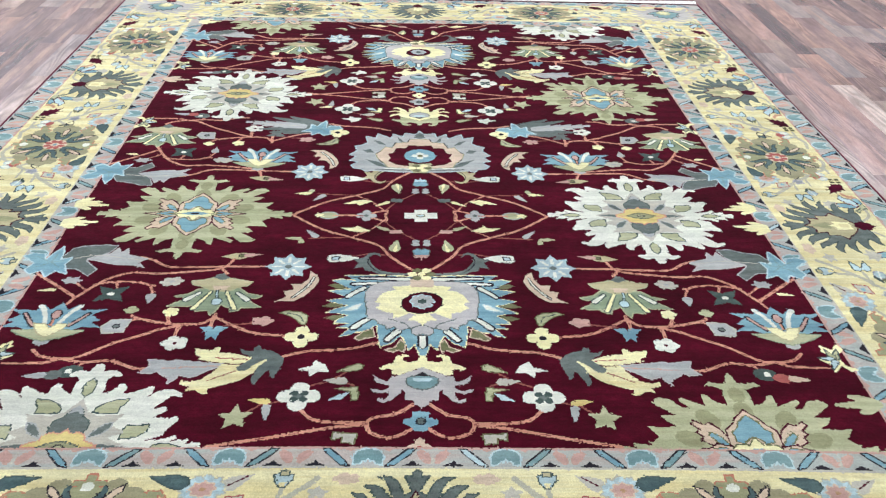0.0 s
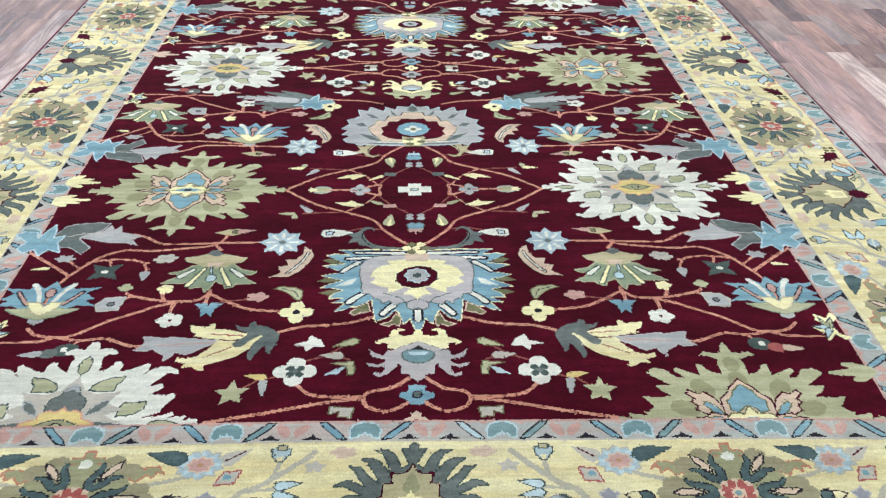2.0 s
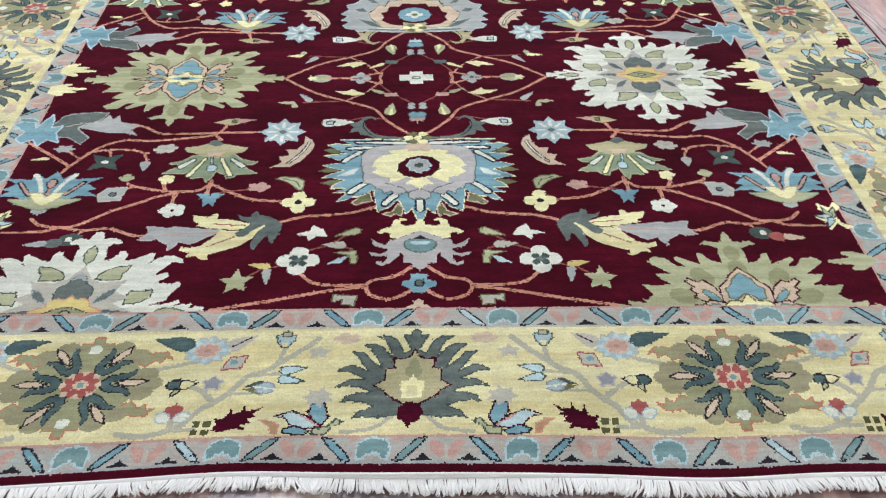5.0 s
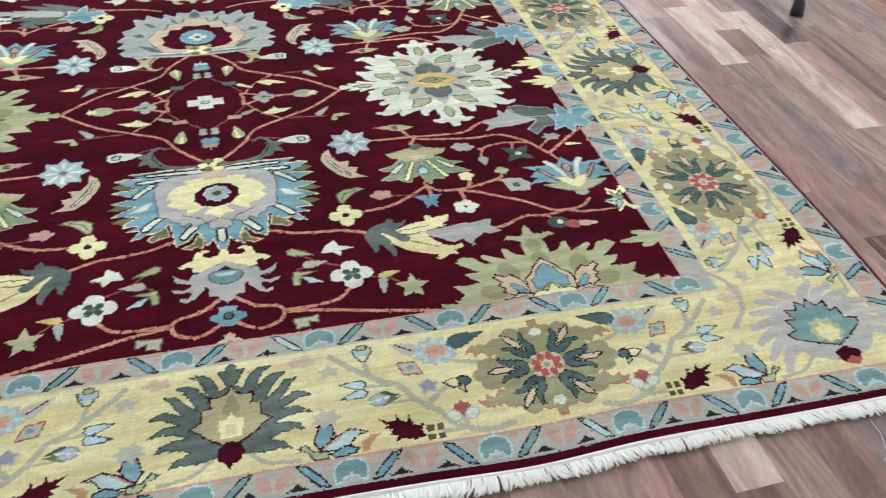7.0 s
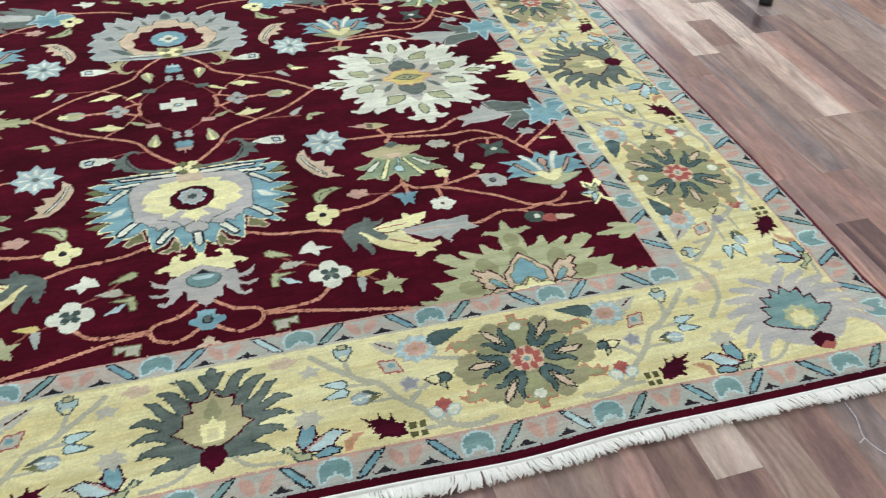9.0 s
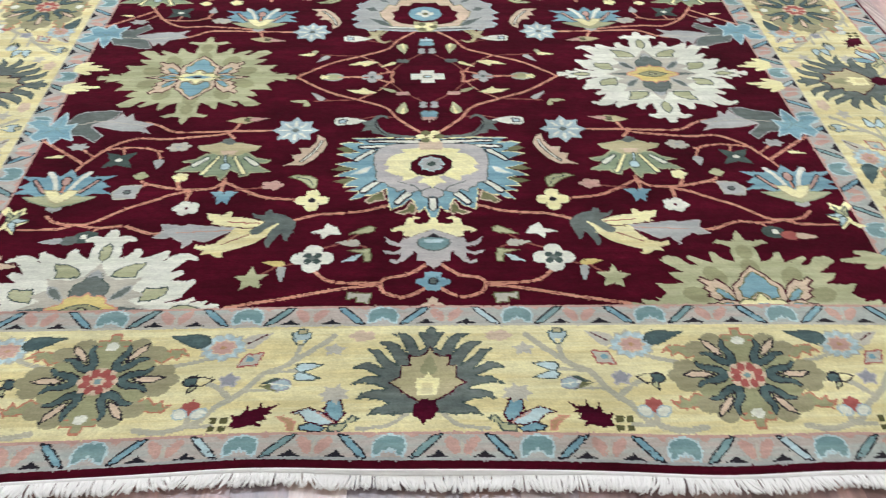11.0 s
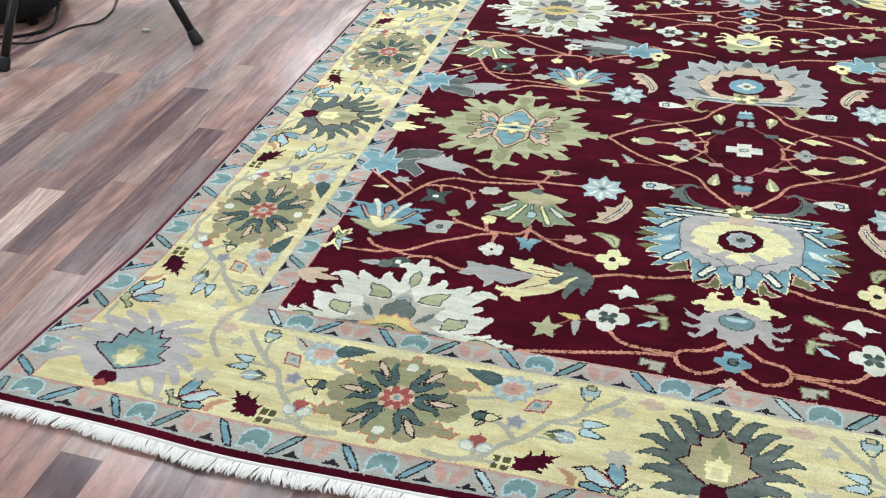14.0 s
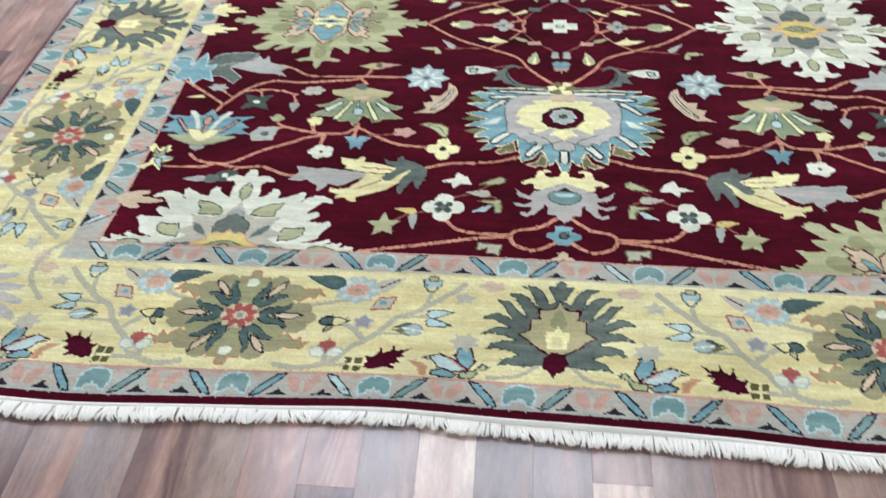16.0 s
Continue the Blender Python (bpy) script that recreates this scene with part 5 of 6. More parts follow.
    p.fill(petal(0.0, 0.0, 170, 0.034, 0.024), "straw", "ink", 0.003)
    p.fill(petal(0.0, -0.008, -60, 0.024, 0.012), "sage", "ink", 0.003)
    p = place("blossom", 0.445, -0.078, "rust red and ice blue blossom")
    p.fill([(-0.019, 0.004), (-0.014, 0.019), (-0.004, 0.020), (0, 0.026), (0.005, 0.020), (0.016, 0.017), (0.019, 0.002), (0.006, -0.012), (-0.004, -0.012)], "rust")
    for m in (1, -1):
        p.fill(oval(m * 0.018, -0.009, 0.016, 0.012, 12, m * 35), "ivory", "frost", 0.003)
    p = place("blossom", 0.40, 0.02)
    p.fill(lobes(0, 0, 0.020, 0.010, 4, 0.3), "straw")


def curve_leaf_shape():
    return [(-0.016, -0.022), (-0.006, -0.020), (0.0, -0.002), (0.022, 0.014), (0.002, 0.012), (-0.016, 0.0)]


MID_N, MID_F, MID_X = (YN[2] + YN[3]) / 2, (YF[1] + YF[2]) / 2, (GX1 + GX2) / 2
KN, KS = (YN[3] - YN[2]) / 0.285, (GX2 - GX1) / 0.285
EDGES = {
    "near": (MID_N, KN, [("palm", 0.0), ("rosette", 0.645), ("corner", 1.26), ("rosette", -0.656), ("corner", -1.26)]),
    "far": (MID_F, KN, [("palm", 0.0), ("rosette", 0.645), ("corner", 1.26), ("rosette", -0.645), ("corner", -1.26)]),
    "east": (MID_X, KS, [("corner", 0.90), ("rosette", 1.404), ("palm", 1.995), ("rosette", 2.457), ("palm", 3.05), ("rosette", 3.565), ("corner", 4.08)]),
    "west": (-MID_X, KS, [("corner", 0.90), ("rosette", 1.452), ("palm", 2.000), ("rosette", 2.500), ("palm", 3.05), ("rosette", 3.565), ("corner", 4.08)]),
}
for edge, (mid, k, marks) in EDGES.items():
    flip = {"near": 1, "east": 1, "far": -1, "west": -1}[edge]

    def spot(name, along, sx=1.0, label="", mid=mid, k=k, edge=edge, flip=flip):
        x, y = (along, mid) if edge in ("near", "far") else (mid, along)
        return Pen(name, x, y, TURNS[edge], sx * flip, k, label)

    ordered = sorted(marks, key=lambda q: q[1])
    for (ka, a), (kb, b) in zip(ordered, ordered[1:]):
        start, end = (b, a) if ka == "rosette" else (a, b)
        stretch = (end - start) / 0.645

        def place(name, along, across, label="", start=start, stretch=stretch, edge=edge):
            p = spot(name, start + stretch * along, 1.0, label)
            p.k = (p.k[0] * (1 if stretch > 0 else -1) * (0.5 + 0.5 * abs(stretch)), p.k[1])
            ox, oy = 0.0, across * p.k[1]
            p.o = (p.o[0] + ox * p.c - oy * p.s, p.o[1] + ox * p.s + oy * p.c)
            return p

        border_items(place)
    for kind, a in marks:
        if kind == "palm":
            border_palm(spot("border_palmette", a, 1.0, "slate grey palmette with sage heart and wine base"))
        elif kind == "rosette":
            border_rosette(spot("border_rosette", a, 1.0, "sage green rosette with rust red heart"))


def corner_palm(p):
    """Corner palmette: lilac fingers round a toothed teal heart."""
    for q in range(-14, 195, 16):
        c, s = math.cos(radians(q)), math.sin(radians(q))
        h = -13 if q > 92 else 13 if q < 88 else 0
        claw(p, [(0.05 * c, -0.02 + 0.05 * s), (0.112 * c, -0.02 + 0.112 * s), (0.160 * math.cos(radians(q - h)), -0.02 + 0.160 * math.sin(radians(q - h)))], 0.036, 0.012, "violet")
    p.fill(oval(0, -0.015, 0.096, 0.088, 26), "violet")
    both(p, [(0, 0.060), (0.014, 0.082), (0.026, 0.056), (0.052, 0.064), (0.047, 0.032), (0.068, 0.038), (0.062, 0.004), (0.088, -0.002), (0.080, -0.018), (0.058, -0.032), (0.034, -0.046), (0, -0.062)], "teal", "wine", 0.0040)
    p.fill(zigzag(0, -0.016, 0.040, 0.040, 9, 0.22, 90), "sage")
    p.fill(zigzag(0, -0.022, 0.027, 0.030, 7, 0.25, 90), "straw")
    p.fill(lobes(0, -0.090, 0.028, 0.022, 5, 0.2), "wine")
    p.fill(zigzag(0, -0.108, 0.024, 0.014, 4, 0.4), "rust")


for sx, ym, turn in ((1, 0.872, 0), (-1, 0.872, 0), (1, 4.105, 180), (-1, 4.105, 180)):
    corner_palm(Pen("corner_palmette", sx * 1.300, ym, turn + 6 * sx, 1.05, 0.98, "lilac corner palmette with teal heart"))
    s = 1 if ym < 2 else -1
    p = Pen("vine")
    p.line(curve_through([(sx * 1.12, ym + s * 0.20), (sx * 1.15, ym + s * 0.16), (sx * 1.15, ym + s * 0.09), (sx * 1.10, ym + s * 0.03)]), 0.012, "mist")

# blossoms that lap over the inner guard
for u in UNITS:
    for sd in (1, -1):
        edge_spike(u.pen("spike_leaf", 1.020, 1.795, 0, sd, label="long grey serrated leaf"))
        corn_flower(u.pen("corn_flower", 1.030, 1.780, 0, sd, label="pale blue ragged star flower"), 0.085)
        p = u.pen("edge_leaf", 1.050, 1.975, 0, sd)
        for tx, ty in ((-0.078, 0.010), (-0.030, 0.034), (-0.022, -0.032), (-0.052, -0.010)):
            claw(p, [(0.012, ty * 0.3), (tx * 0.5, ty * 0.8), (tx, ty)], 0.026, 0.005, "cream")
        p = u.pen("edge_lily", 1.010, 1.362, 0, sd, label="pale lily at the edge of the field")
        p.fill([(0.053, -0.023), (0.023, -0.005), (0.021, 0.028), (0.044, 0.052), (0.034, 0.072), (0.013, 0.050), (-0.011, 0.068), (-0.016, 0.044), (0.001, 0.030), (-0.034, 0.013), (-0.009, -0.005), (-0.015, -0.036), (0.014, -0.010), (0.030, -0.029)], "cream")
        for q in (65, 110, 172, 242):
            p.fill(petal(0.008, 0.014, q, 0.042, 0.018), "ice" if q > 150 else "sage", "pine", 0.003)
        if u.kind == "blue":
            p = u.pen("edge_leaf", 1.035, 1.225, 0, sd)
            for tx, ty in ((-0.080, -0.006), (-0.040, 0.022), (-0.030, -0.028)):
                claw(p, [(0.015, 0.0), (tx * 0.5, ty * 0.8), (tx, ty)], 0.030, 0.005, "sage" if sd > 0 else "peach")

# hand-tied edges: some knots take the wool of a neighbour
for _ in range(1):
    pick = rng.random(colour.shape) < 0.07
    dy, dx = rng.integers(-1, 2, colour.shape), rng.integers(-1, 2, colour.shape)
    rr, cc = np.indices(colour.shape)
    colour = np.where(pick, colour[np.clip(rr + dy, 0, NY - 1), np.clip(cc + dx, 0, NX - 1)], colour)

# ---- the rug as an object ----
rug = tagged(new("rug"), "large hand-knotted maroon and straw floral wool rug with cream fringe", "rug")


def lie(x, y):
    """How the rug lies: slightly crooked near end, low waves and one soft fold."""
    n = np.clip((1.45 - y) / 0.75, 0, 1.3)
    wx = x - 0.042 * n**2
    wx = wx + 0.045 * np.clip((x - 1.2) / 0.3, 0, 1.1) * np.clip((0.93 - y) / 0.25, 0, 1.1)
    wx = wx - 0.030 * np.clip((-1.34 - x) / 0.11, 0, 1) * np.clip((1.2 - y) / 0.3, 0, 1)
    wy = y + np.clip((2.2 - y) / 1.5, 0, 1) * (-0.0155 * x - 0.008 * (np.abs(x) ** 2 - 0.4))
    hem = np.exp(-((y - 0.667) / 0.10) ** 2)
    wy = wy + hem * (0.011 * np.exp(-((x + 0.30) / 0.18) ** 2) - 0.015 * np.exp(-((x + 0.93) / 0.22) ** 2) - 0.010 * np.exp(-((x - 0.57) / 0.16) ** 2))
    z = 0.011 + 0.0016 * np.sin(2.3 * x + 1.1) * np.sin(1.7 * y) + 0.0010 * np.sin(7.1 * x + 3 * y)
    z = z + 0.010 * np.exp(-(((x + 0.97) * 0.8 + (y - 1.86) * 0.6) / 0.035) ** 2 - (((x + 0.97) * -0.6 + (y - 1.86) * 0.8) / 0.16) ** 2)
    near = np.exp(-((y - 0.68) / 0.22) ** 2)
    z = z + near * (0.0075 * np.exp(-((x + 0.02) / 0.24) ** 2) + 0.003 * np.sin(5.3 * x + 0.6) ** 2)
    edge = np.clip((y - YN[0]) / 0.05, 0, 1) * np.clip((EX - np.abs(x)) / 0.03, 0, 1)
    return wx, wy, z - 0.002 * (1 - edge)


gx, gy = np.meshgrid(-EX + KX * np.arange(NX + 1), YN[0] + KY * np.arange(NY + 1))
wx, wy, wz = lie(gx, gy)
wz = wz + rng.uniform(-0.00035, 0.00035, wz.shape)
wx = wx + rng.uniform(-0.0009, 0.0009, wx.shape)
wy = wy + rng.uniform(-0.0009, 0.0009, wx.shape)
VERTS = np.stack([wx, wy, wz], -1).reshape(-1, 3)
order = np.argsort(owner.ravel(), kind="stable")
cuts = np.searchsorted(owner.ravel()[order], np.arange(len(PIECES) + 1))


def islands(cells):
    """The connected runs of knots in one motif, where another motif lies across it."""
    left, runs = set(cells.tolist()), []
    around = (-NX - 1, -NX, -NX + 1, -1, 1, NX - 1, NX, NX + 1)
    while left:
        stack = [left.pop()]
        run = []
        while stack:
            q = stack.pop()
            run.append(q)
            for d in around:
                if q + d in left:
                    left.discard(q + d)
                    stack.append(q + d)
        runs.append(run)
    return [np.array(sorted(r)) for r in runs]


MOTIFS = []
for n, (name, label) in enumerate(PIECES):
    cells = order[cuts[n]:cuts[n + 1]]
    whole = len(cells) > 9000 or name in ("guard_stripe", "main_border", "end_stripe", "edging", "medallion")
    MOTIFS += [(name, label, q) for q in ([cells] if whole else islands(cells)) if len(q)]
for name, label, cells in MOTIFS:
    r, c = np.divmod(cells, NX)
    a = r * (NX + 1) + c
    quads = np.stack([a, a + 1, a + NX + 2, a + NX + 1], 1)
    used, local = np.unique(quads, return_inverse=True)
    me = bpy.data.meshes.new(name)
    me.vertices.add(len(used))
    me.vertices.foreach_set("co", VERTS[used].astype(np.float32).ravel())
    me.loops.add(4 * len(cells))
    me.loops.foreach_set("vertex_index", local.ravel().astype(np.int32))
    me.polygons.add(len(cells))
    me.polygons.foreach_set("loop_start", np.arange(0, 4 * len(cells), 4, dtype=np.int32))
    tones = colour.ravel()[cells]
    kinds, index = np.unique(tones, return_inverse=True)
    for q in kinds:
        me.materials.append(MAT[WOOL_NAMES[q]])
    me.polygons.foreach_set("material_index", index.ravel().astype(np.int32))
    me.update(calc_edges=True)
    ob = new(name, me)
    ob.parent = rug
    if label:
        tagged(ob, label)

# backing, selvedges, end webs and fringe
bm = bmesh.new()
ring = [(x, YN[0] + 0.002) for x in np.linspace(-EX + 0.004, EX - 0.004, 30)] + [(EX - 0.004, y) for y in np.linspace(YN[0], YF[4], 40)[1:-1]]
ring += [(x, YF[4] - 0.002) for x in np.linspace(EX - 0.004, -EX + 0.004, 30)] + [(-EX + 0.004, y) for y in np.linspace(YF[4], YN[0], 40)[1:-1]]
low, top = [], []
for x, y in ring:
    u, v, _ = lie(np.float64(x), np.float64(y))
    low.append(bm.verts.new((u, v, 0.0)))
    top.append(bm.verts.new((u, v, 0.0065)))
for i in range(len(ring)):
    j = (i + 1) % len(ring)
    bm.faces.new((low[i], low[j], top[j], top[i]))
bm.faces.new(low[::-1])
part("backing", bm, CANVAS, rug, "woven cotton backing")
for sx in (-1, 1):
    bm = bmesh.new()
    pts = []
    for y in np.linspace(YN[0] + 0.002, YF[4] - 0.002, 120):
        u, v, w = lie(np.float64(sx * EX), np.float64(y))
        pts.append((u + sx * 0.002, v, 0.0058))
    tube(bm, pts, 0.0055, 8)
    part("selvedge", bm, CORD, rug, "overcast maroon wool edge")
def flat_cord(bm, pts, half_widths, thick):
    """A loosely spun cord, flattened by lying on the floor, that runs away from the rug's end."""
    rings = []
    for (x, y, z), w in zip(pts, half_widths):
        rings.append([bm.verts.new((x + a * w, y, z + b * thick)) for a, b in ((-1, -0.5), (-0.6, 0.7), (0, 1.0), (0.6, 0.7), (1, -0.5))])
    for a, b in zip(rings, rings[1:]):
        for i in range(5):
            j = (i + 1) % 5
            bm.faces.new((a[i], a[j], b[j], b[i])).smooth = True
    bm.faces.new(rings[-1])


for y_end, out in ((YN[0], -1), (YF[4], 1)):
    bm = bmesh.new()
    row = []
    for x in np.linspace(-EX, EX, 260):
        u, v, w = lie(np.float64(x), np.float64(y_end))
        row.append([bm.verts.new((u, v + out * d, z)) for d, z in ((-0.001, w + 0.0003), (0.001, w + 0.0009), (0.003, w + 0.0003), (0.006, 0.0060))])
    for a, b in zip(row, row[1:]):
        for q in range(3):
            f = (a[q], b[q], b[q + 1], a[q + 1])
            bm.faces.new(f if out < 0 else f[::-1]).smooth = True
    part("end_web", bm, COTTON, rug, "narrow cream woven end web")
    bm = bmesh.new()
    x = -EX
    clump = 0.0
    while x < EX:
        clump = 0.93 * clump + random.gauss(0, 0.0020)
        u, v, _ = lie(np.float64(x), np.float64(y_end))
        reach = 0.029 + 0.003 * math.sin(5 * x) + 0.002 * math.sin(31 * x) + random.uniform(-0.007, 0.003)
        swing = clump + random.gauss(0, 0.0022)
        lift = random.uniform(0.0, 0.0025)
        r = random.uniform(0.0012, 0.0024)
        pts = [(u, v + out * 0.006, 0.0085), (u + 0.2 * swing, v + out * (0.008 + 0.30 * reach), 0.0105 + lift), (u + 0.7 * swing, v + out * (0.008 + 0.70 * reach), 0.0115 + lift), (u + 1.3 * swing, v + out * (0.008 + 0.95 * reach), 0.0110 + 0.7 * lift), (u + 1.5 * swing + random.gauss(0, 0.002), v + out * (0.008 + reach), 0.0088)]
        flat_cord(bm, pts, [r, r * 1.2, r * 1.3, r * 1.1, r * 0.6], 0.0007)
        x += random.uniform(0.0010, 0.0021) + (0.0034 if random.random() < 0.09 else 0.0)
    tagged(part("fringe", bm, COTTON, rug, "short cream cotton fringe"), kind="stuff")

# ---- things round the rug ----
def splay_chair(name, label, feet, centre, top=0.45):
    """Legs that splay from under a seat; feet and centre in plan."""
    ob = new(name)
    ob.location = (*centre, 0)
    for fx, fy in feet:
        dx, dy = fx - centre[0], fy - centre[1]
        hip = Vector((dx * 0.50, dy * 0.50, top))
        foot = Vector((dx, dy, 0.0))
        up = (hip - foot).normalized()
        bm = bmesh.new()
        tube(bm, [foot + up * 0.05, foot + up * 0.2, hip], [0.0170, 0.0170, 0.0170], 16)
        leg = part("leg", bm, BLACK, ob, "black tubular steel leg")
        bm = bmesh.new()
        tube(bm, [foot, foot + up * 0.008, foot + up * 0.05, foot + up * 0.056], [0.0225, 0.0250, 0.0215, 0.0175], 16)
        part("rubber_foot", bm, RUBBER, leg, "black rubber foot cap")
    bm = bmesh.new()
    box(bm, -0.2, -0.2, top - 0.005, 0.2, 0.2, top + 0.04)
    bmesh.ops.bevel(bm, geom=bm.edges[:], offset=0.015, segments=3, affect="EDGES")
    part("seat", bm, FABRIC, ob, "black padded seat")
    return tagged(ob, label, "chair", "black chairs beside the rug")


splay_chair("chair", "black steel chair with rubber feet beside the rug", [(-2.086, 2.468), (-2.752, 2.111), (-2.36, 3.12), (-3.02, 2.80)], (-2.56, 2.63))
splay_chair("chair", "black steel chair with rubber feet beside the rug", [(2.180, 2.280), (2.84, 2.46), (2.00, 2.92), (2.66, 3.10)], (2.42, 2.70))

bag = new("equipment_bag")
bag.location = (-3.12, 2.62, 0)
bm = bmesh.new()
bmesh.ops.create_uvsphere(bm, u_segments=28, v_segments=16, radius=1.0)
for v in bm.verts:
    v.co = Vector((v.co.x * 0.26, v.co.y * 0.19, max(0.0, 0.10 + 0.12 * v.co.z)))
    v.co += 0.012 * noise.noise_vector(v.co * 9) * min(1.0, v.co.z * 20)
for f in bm.faces:
    f.smooth = True
part("body", bm, FABRIC, bag, "slumped black fabric bag")
bm = bmesh.new()
tube(bm, curve_through([(0.0, -0.18, 0.05), (0.14, -0.25, 0.012), (0.30, -0.14, 0.012), (0.24, 0.03, 0.05)], 10), 0.007, 8)
part("strap", bm, FABRIC, bag, "black carrying strap")
bm = bmesh.new()
tube(bm, [(0.172, -0.083, 0.0), (0.172, -0.083, 0.30)], [0.024, 0.024], 18)
part("pole", bm, BLACK, bag, "short black upright pole")
tagged(bag, "black fabric equipment bag with strap on the floor", "bag")

bm = bmesh.new()
tube(bm, curve_through([(-3.5, 2.05, 0.005), (-3.2, 2.22, 0.005), (-2.94, 2.322, 0.005), (-2.80, 2.361, 0.005), (-2.729, 2.52, 0.005), (-2.65, 2.588, 0.005), (-2.66, 2.70, 0.005), (-2.713, 2.813, 0.005), (-2.85, 3.1, 0.005), (-3.3, 3.4, 0.005)], 10), 0.0042, 8)
tagged(part("cable", bm, CABLE, None), "thin black power cable lying on the floor", "cable")
bm = bmesh.new()
bmesh.ops.create_uvsphere(bm, u_segments=14, v_segments=8, radius=1.0, matrix=Matrix.LocRotScale((-2.383, 2.545, 0.005), None, (0.018, 0.010, 0.006)))
tagged(part("plastic_clip", bm, WHITE_BIT, None), "tiny white plastic clip on the floor", "clip")

# ---- the floor, board by board ----
floor = tagged(new("floor"), "laminate floor of mixed brown and grey wood strips", "floor", kind="structure")
bm = bmesh.new()
box(bm, RX0, RY0, -0.12, RX1, RY1, -0.008)
part("underlay", bm, JOINT, floor, "dark underlay below the boards")
STRIP, ORIGIN = 0.1037, -1.0045
boards = random.Random(11)
board_meshes = {}


def board_shape(length):
    h, b, w = length / 2 - 0.0001, 0.0003, STRIP / 2 - 0.0001
    v = [(-w, -h, -0.008), (w, -h, -0.008), (w, h, -0.008), (-w, h, -0.008), (-w, -h, -b), (w, -h, -b), (w, h, -b), (-w, h, -b),
         (-w + b, -h + b, 0), (w - b, -h + b, 0), (w - b, h - b, 0), (-w + b, h - b, 0)]
    f = [(0, 1, 5, 4), (1, 2, 6, 5), (2, 3, 7, 6), (3, 0, 4, 7), (4, 5, 9, 8), (5, 6, 10, 9), (6, 7, 11, 10), (7, 4, 8, 11), (8, 9, 10, 11)]
    return v, f


def board_mesh(length, tone):
    if (length, tone) not in board_meshes:
        board_meshes[length, tone] = mesh_from("board", *board_shape(length), LAMINATE[tone])
    return board_meshes[length, tone]


LENGTHS = (0.26, 0.38, 0.52, 0.66, 0.80, 0.96)
CHANCES = ("dark",) * 4 + ("grey",) * 5 + ("brown",) * 5 + ("tan",) * 4 + ("pink",) * 3 + ("orange",) * 2 + ("pale",) * 1
# strip: the tone at the near wall's side, then each known end joint with the tone that follows it
STRIPS = {
    -16: ("tan", (1.70, "orange"), (2.15, "grey")), -15: ("tan", (1.60, "orange"), (2.22, "grey")), -14: ("grey", (1.45, "tan"), (2.20, "tan")), -13: ("grey", (1.40, "dark"), (2.17, "tan")), -12: ("brown", (0.95, "tan"), (1.745, "orange"), (2.20, "brown")),
    -11: ("tan", (0.80, "brown"), (1.52, "grey"), (2.45, "tan")), -10: ("tan", (0.75, "pale"), (1.433, "brown"), (2.30, "pink")), -9: ("grey", (0.45, "tan"), (1.14, "dark"), (2.115, "grey")), -8: ("tan", (0.70, "orange"), (1.515, "tan"), (2.32, "brown")), -7: ("pink", (0.40, "tan"), (1.10, "dark"), (1.86, "pink"), (2.60, "brown")),
    -6: ("tan", (0.45, "pink"), (1.21, "grey"), (1.693, "pink"), (2.50, "tan")), -5: ("brown", (0.45, "pink")), -4: ("tan", (0.40, "pink")), -3: ("dark", (0.595, "tan")), -2: ("tan", (0.35, "pink")), -1: ("dark", (0.10, "dark")),
    0: ("pink", (0.40, "pink")), 1: ("tan", (0.38, "grey")), 2: ("brown", (0.30, "brown")), 3: ("tan", (0.42, "tan")), 4: ("pink", (0.30, "pink")), 5: ("dark", (0.528, "pink")), 6: ("grey", (0.25, "grey")), 7: ("pale", (0.25, "pale")), 8: ("grey", (0.40, "grey")), 9: ("dark", (0.33, "grey")),
    10: ("pale", (0.566, "brown")), 11: ("grey", (0.30, "grey")), 12: ("pink", (0.25, "pink")), 13: ("dark", (0.35, "brown")), 14: ("tan", (0.30, "tan")), 15: ("grey", (0.40, "tan")), 16: ("pink", (0.30, "pink")), 17: ("brown", (0.36, "brown")), 18: ("brown", (0.512, "pale")),
    19: ("tan", (0.30, "tan")), 20: ("dark", (0.25, "brown")), 21: ("grey", (0.20, "grey")), 22: ("tan", (0.30, "tan"), (1.05, "pink")), 23: ("pink", (0.50, "pink"), (1.12, "tan"), (1.75, "brown")), 24: ("grey", (0.45, "pink"), (1.30, "pink"), (2.10, "tan")), 25: ("pink", (0.50, "dark"), (1.098, "pink"), (1.86, "brown"), (2.35, "pink")),
    26: ("tan", (0.70, "pink"), (1.30, "grey"), (1.985, "pale"), (2.42, "pink")), 27: ("brown", (0.95, "tan"), (1.55, "tan"), (2.03, "brown"), (2.22, "pale")), 28: ("tan", (0.90, "tan"), (1.552, "pale"), (2.35, "tan")), 29: ("brown", (0.95, "tan"), (1.55, "pink"), (2.085, "dark"), (2.50, "grey")), 30: ("tan", (0.90, "tan"), (1.42, "brown"), (2.20, "grey")),
    31: ("brown", (1.20, "tan"), (1.90, "tan")), 32: ("pink", (1.25, "tan"), (2.12, "tan")), 33: ("tan", (1.10, "pink"), (1.87, "grey")), 34: ("dark", (1.50, "tan"), (2.05, "orange")), 35: ("tan", (1.45, "pink"), (2.15, "brown"))}
rest_v, rest_f, rest_m = [], [], []
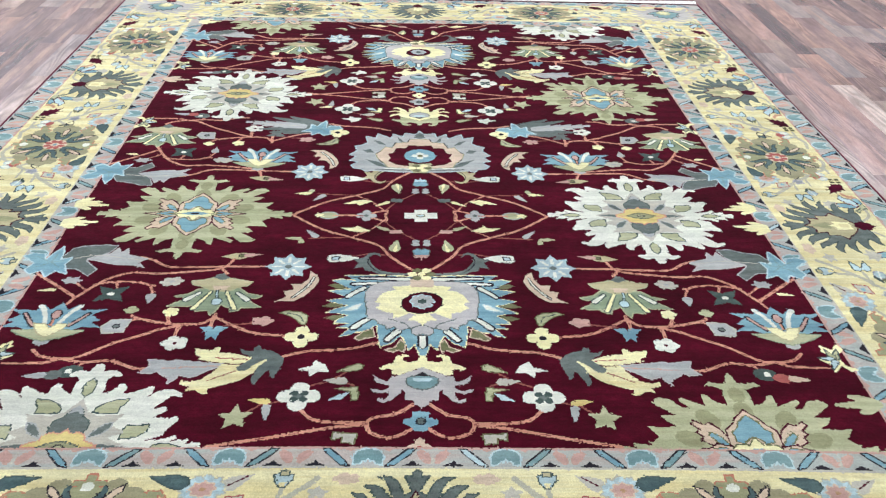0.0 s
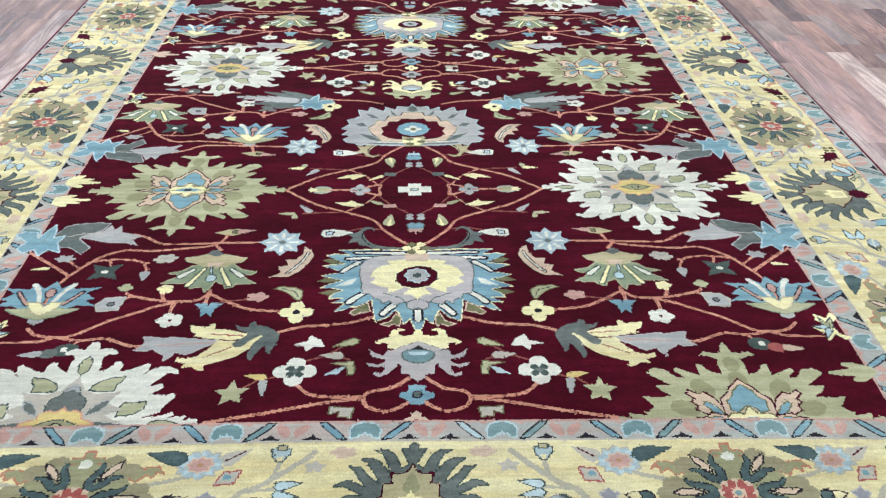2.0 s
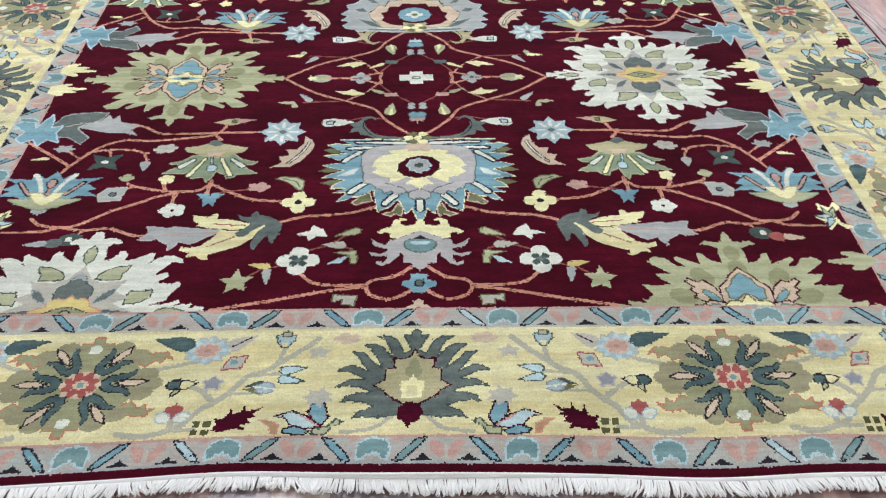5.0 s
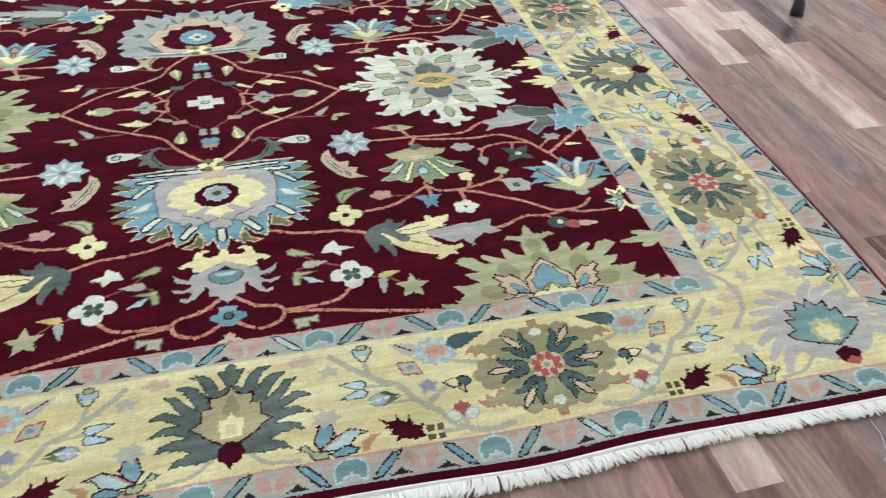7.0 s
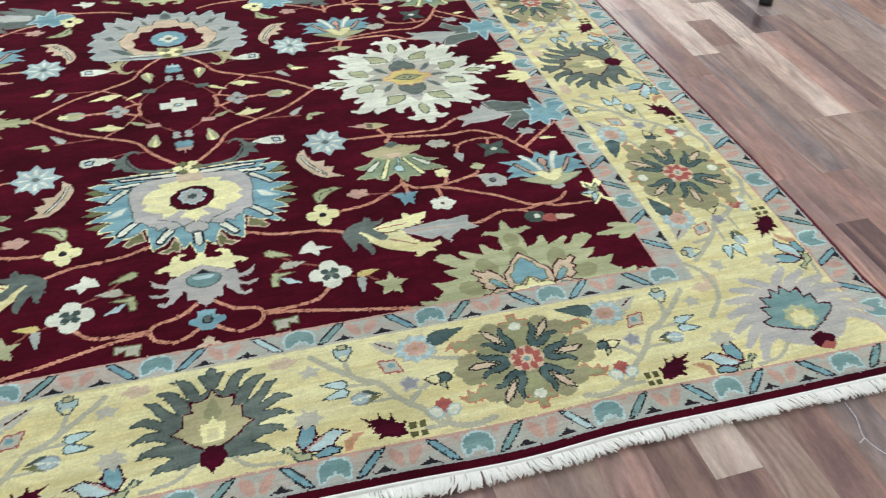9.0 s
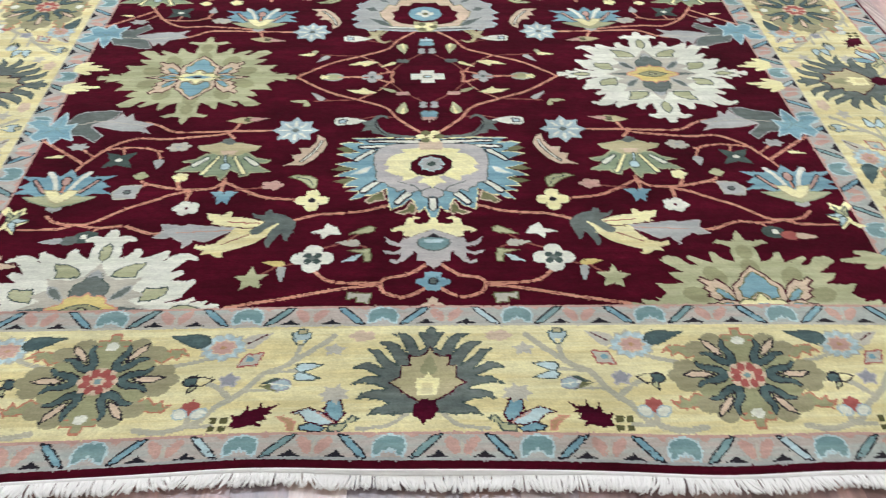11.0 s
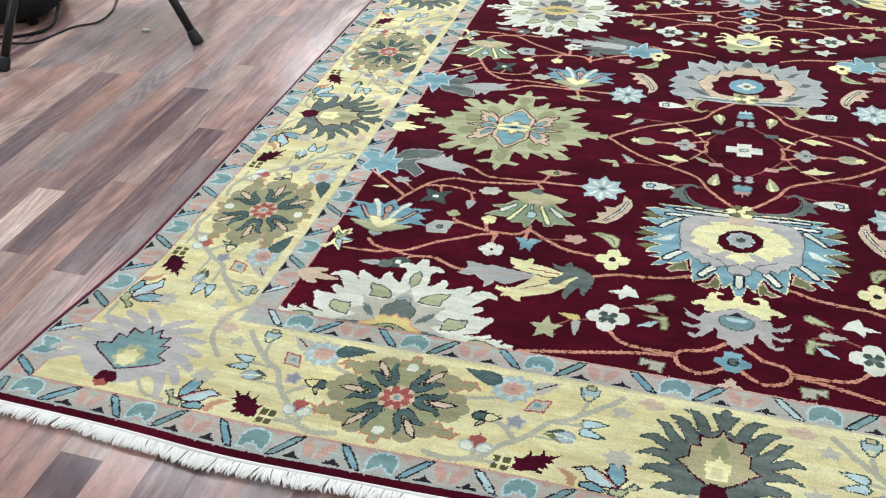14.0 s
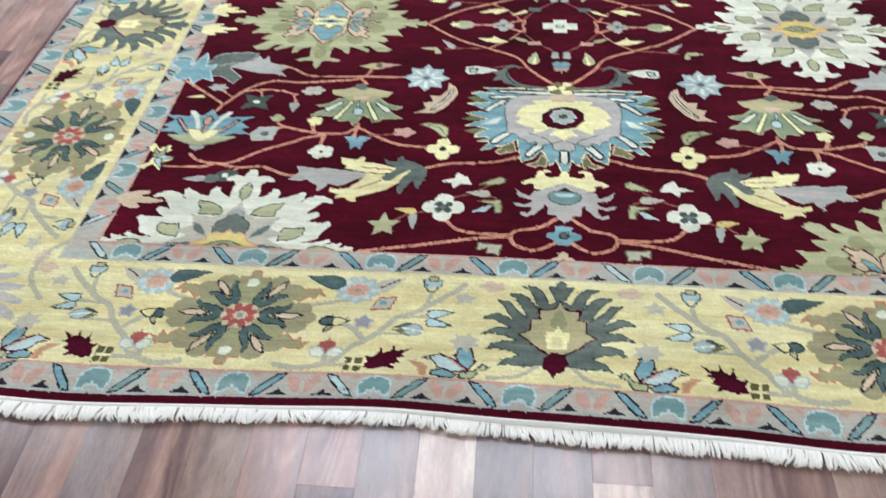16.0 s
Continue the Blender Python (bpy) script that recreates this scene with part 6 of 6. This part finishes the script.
i0, i1 = math.ceil((RX0 - ORIGIN) / STRIP), math.floor((RX1 - ORIGIN) / STRIP)
for i in range(i0 - 1, i1 + 1):
    x = ORIGIN + (i + 0.5) * STRIP
    before, *ends = STRIPS.get(i, (boards.choice(CHANCES), (boards.uniform(-0.5, 0.5), boards.choice(CHANCES))))
    run = [(y, round(next_y - y, 3), tone) for (y, tone), (next_y, _) in zip(ends, ends[1:])]
    y, tone = ends[-1]
    while y < RY1:
        length = boards.choice(LENGTHS[3:] if y == ends[-1][0] else LENGTHS)
        run.append((y, length, tone))
        y, tone = y + length, boards.choice([q for q in CHANCES if q != tone])
    y, tone = ends[0][0], before
    while y > RY0:
        length = boards.choice(LENGTHS)
        run.append((y - length, length, tone))
        y, tone = y - length, boards.choice([q for q in CHANCES if q != tone])
    for y, length, tone in run:
        seen = abs(x) < 2.95 and 0.1 < y + length and y < 4.5 and (abs(x) > 1.42 or y < 0.75)
        if seen:
            ob = new("board", board_mesh(length, tone))
            ob.location = (x, y + length / 2, 0)
            ob.parent = floor
        else:
            v, f = board_shape(length)
            n = len(rest_v)
            rest_v += [(a + x, b + y + length / 2, c) for a, b, c in v]
            rest_f += [tuple(q + n for q in face) for face in f]
            rest_m += [list(TONES).index(tone)] * len(f)
me = mesh_from("boards", rest_v, rest_f)
for n in TONES:
    me.materials.append(LAMINATE_REST[n])
me.polygons.foreach_set("material_index", rest_m)
ob = new("boards", me)
ob.parent = floor
tagged(ob, "mixed brown and grey laminate strips", kind="stuff")

# Pale crack figure of the board's print, laid on as a thin strip.
bm = bmesh.new()
for pts in ([(1.225, 0.600), (1.222, 0.560), (1.206, 0.514), (1.222, 0.470), (1.240, 0.450), (1.210, 0.424), (1.214, 0.390), (1.226, 0.345)], [(1.206, 0.514), (1.188, 0.506)], [(1.240, 0.450), (1.252, 0.462)]):
    tube(bm, curve_through([(x, y, 0.0) for x, y in pts], 4), 0.0011, 5)
for v in bm.verts:
    v.co.z = 0.0004 * (1 if v.co.z > 0 else -1)
part("scratch", bm, simple("crack_print_film", (206, 202, 206), 0.5), floor, "pale branching crack figure printed on a board")
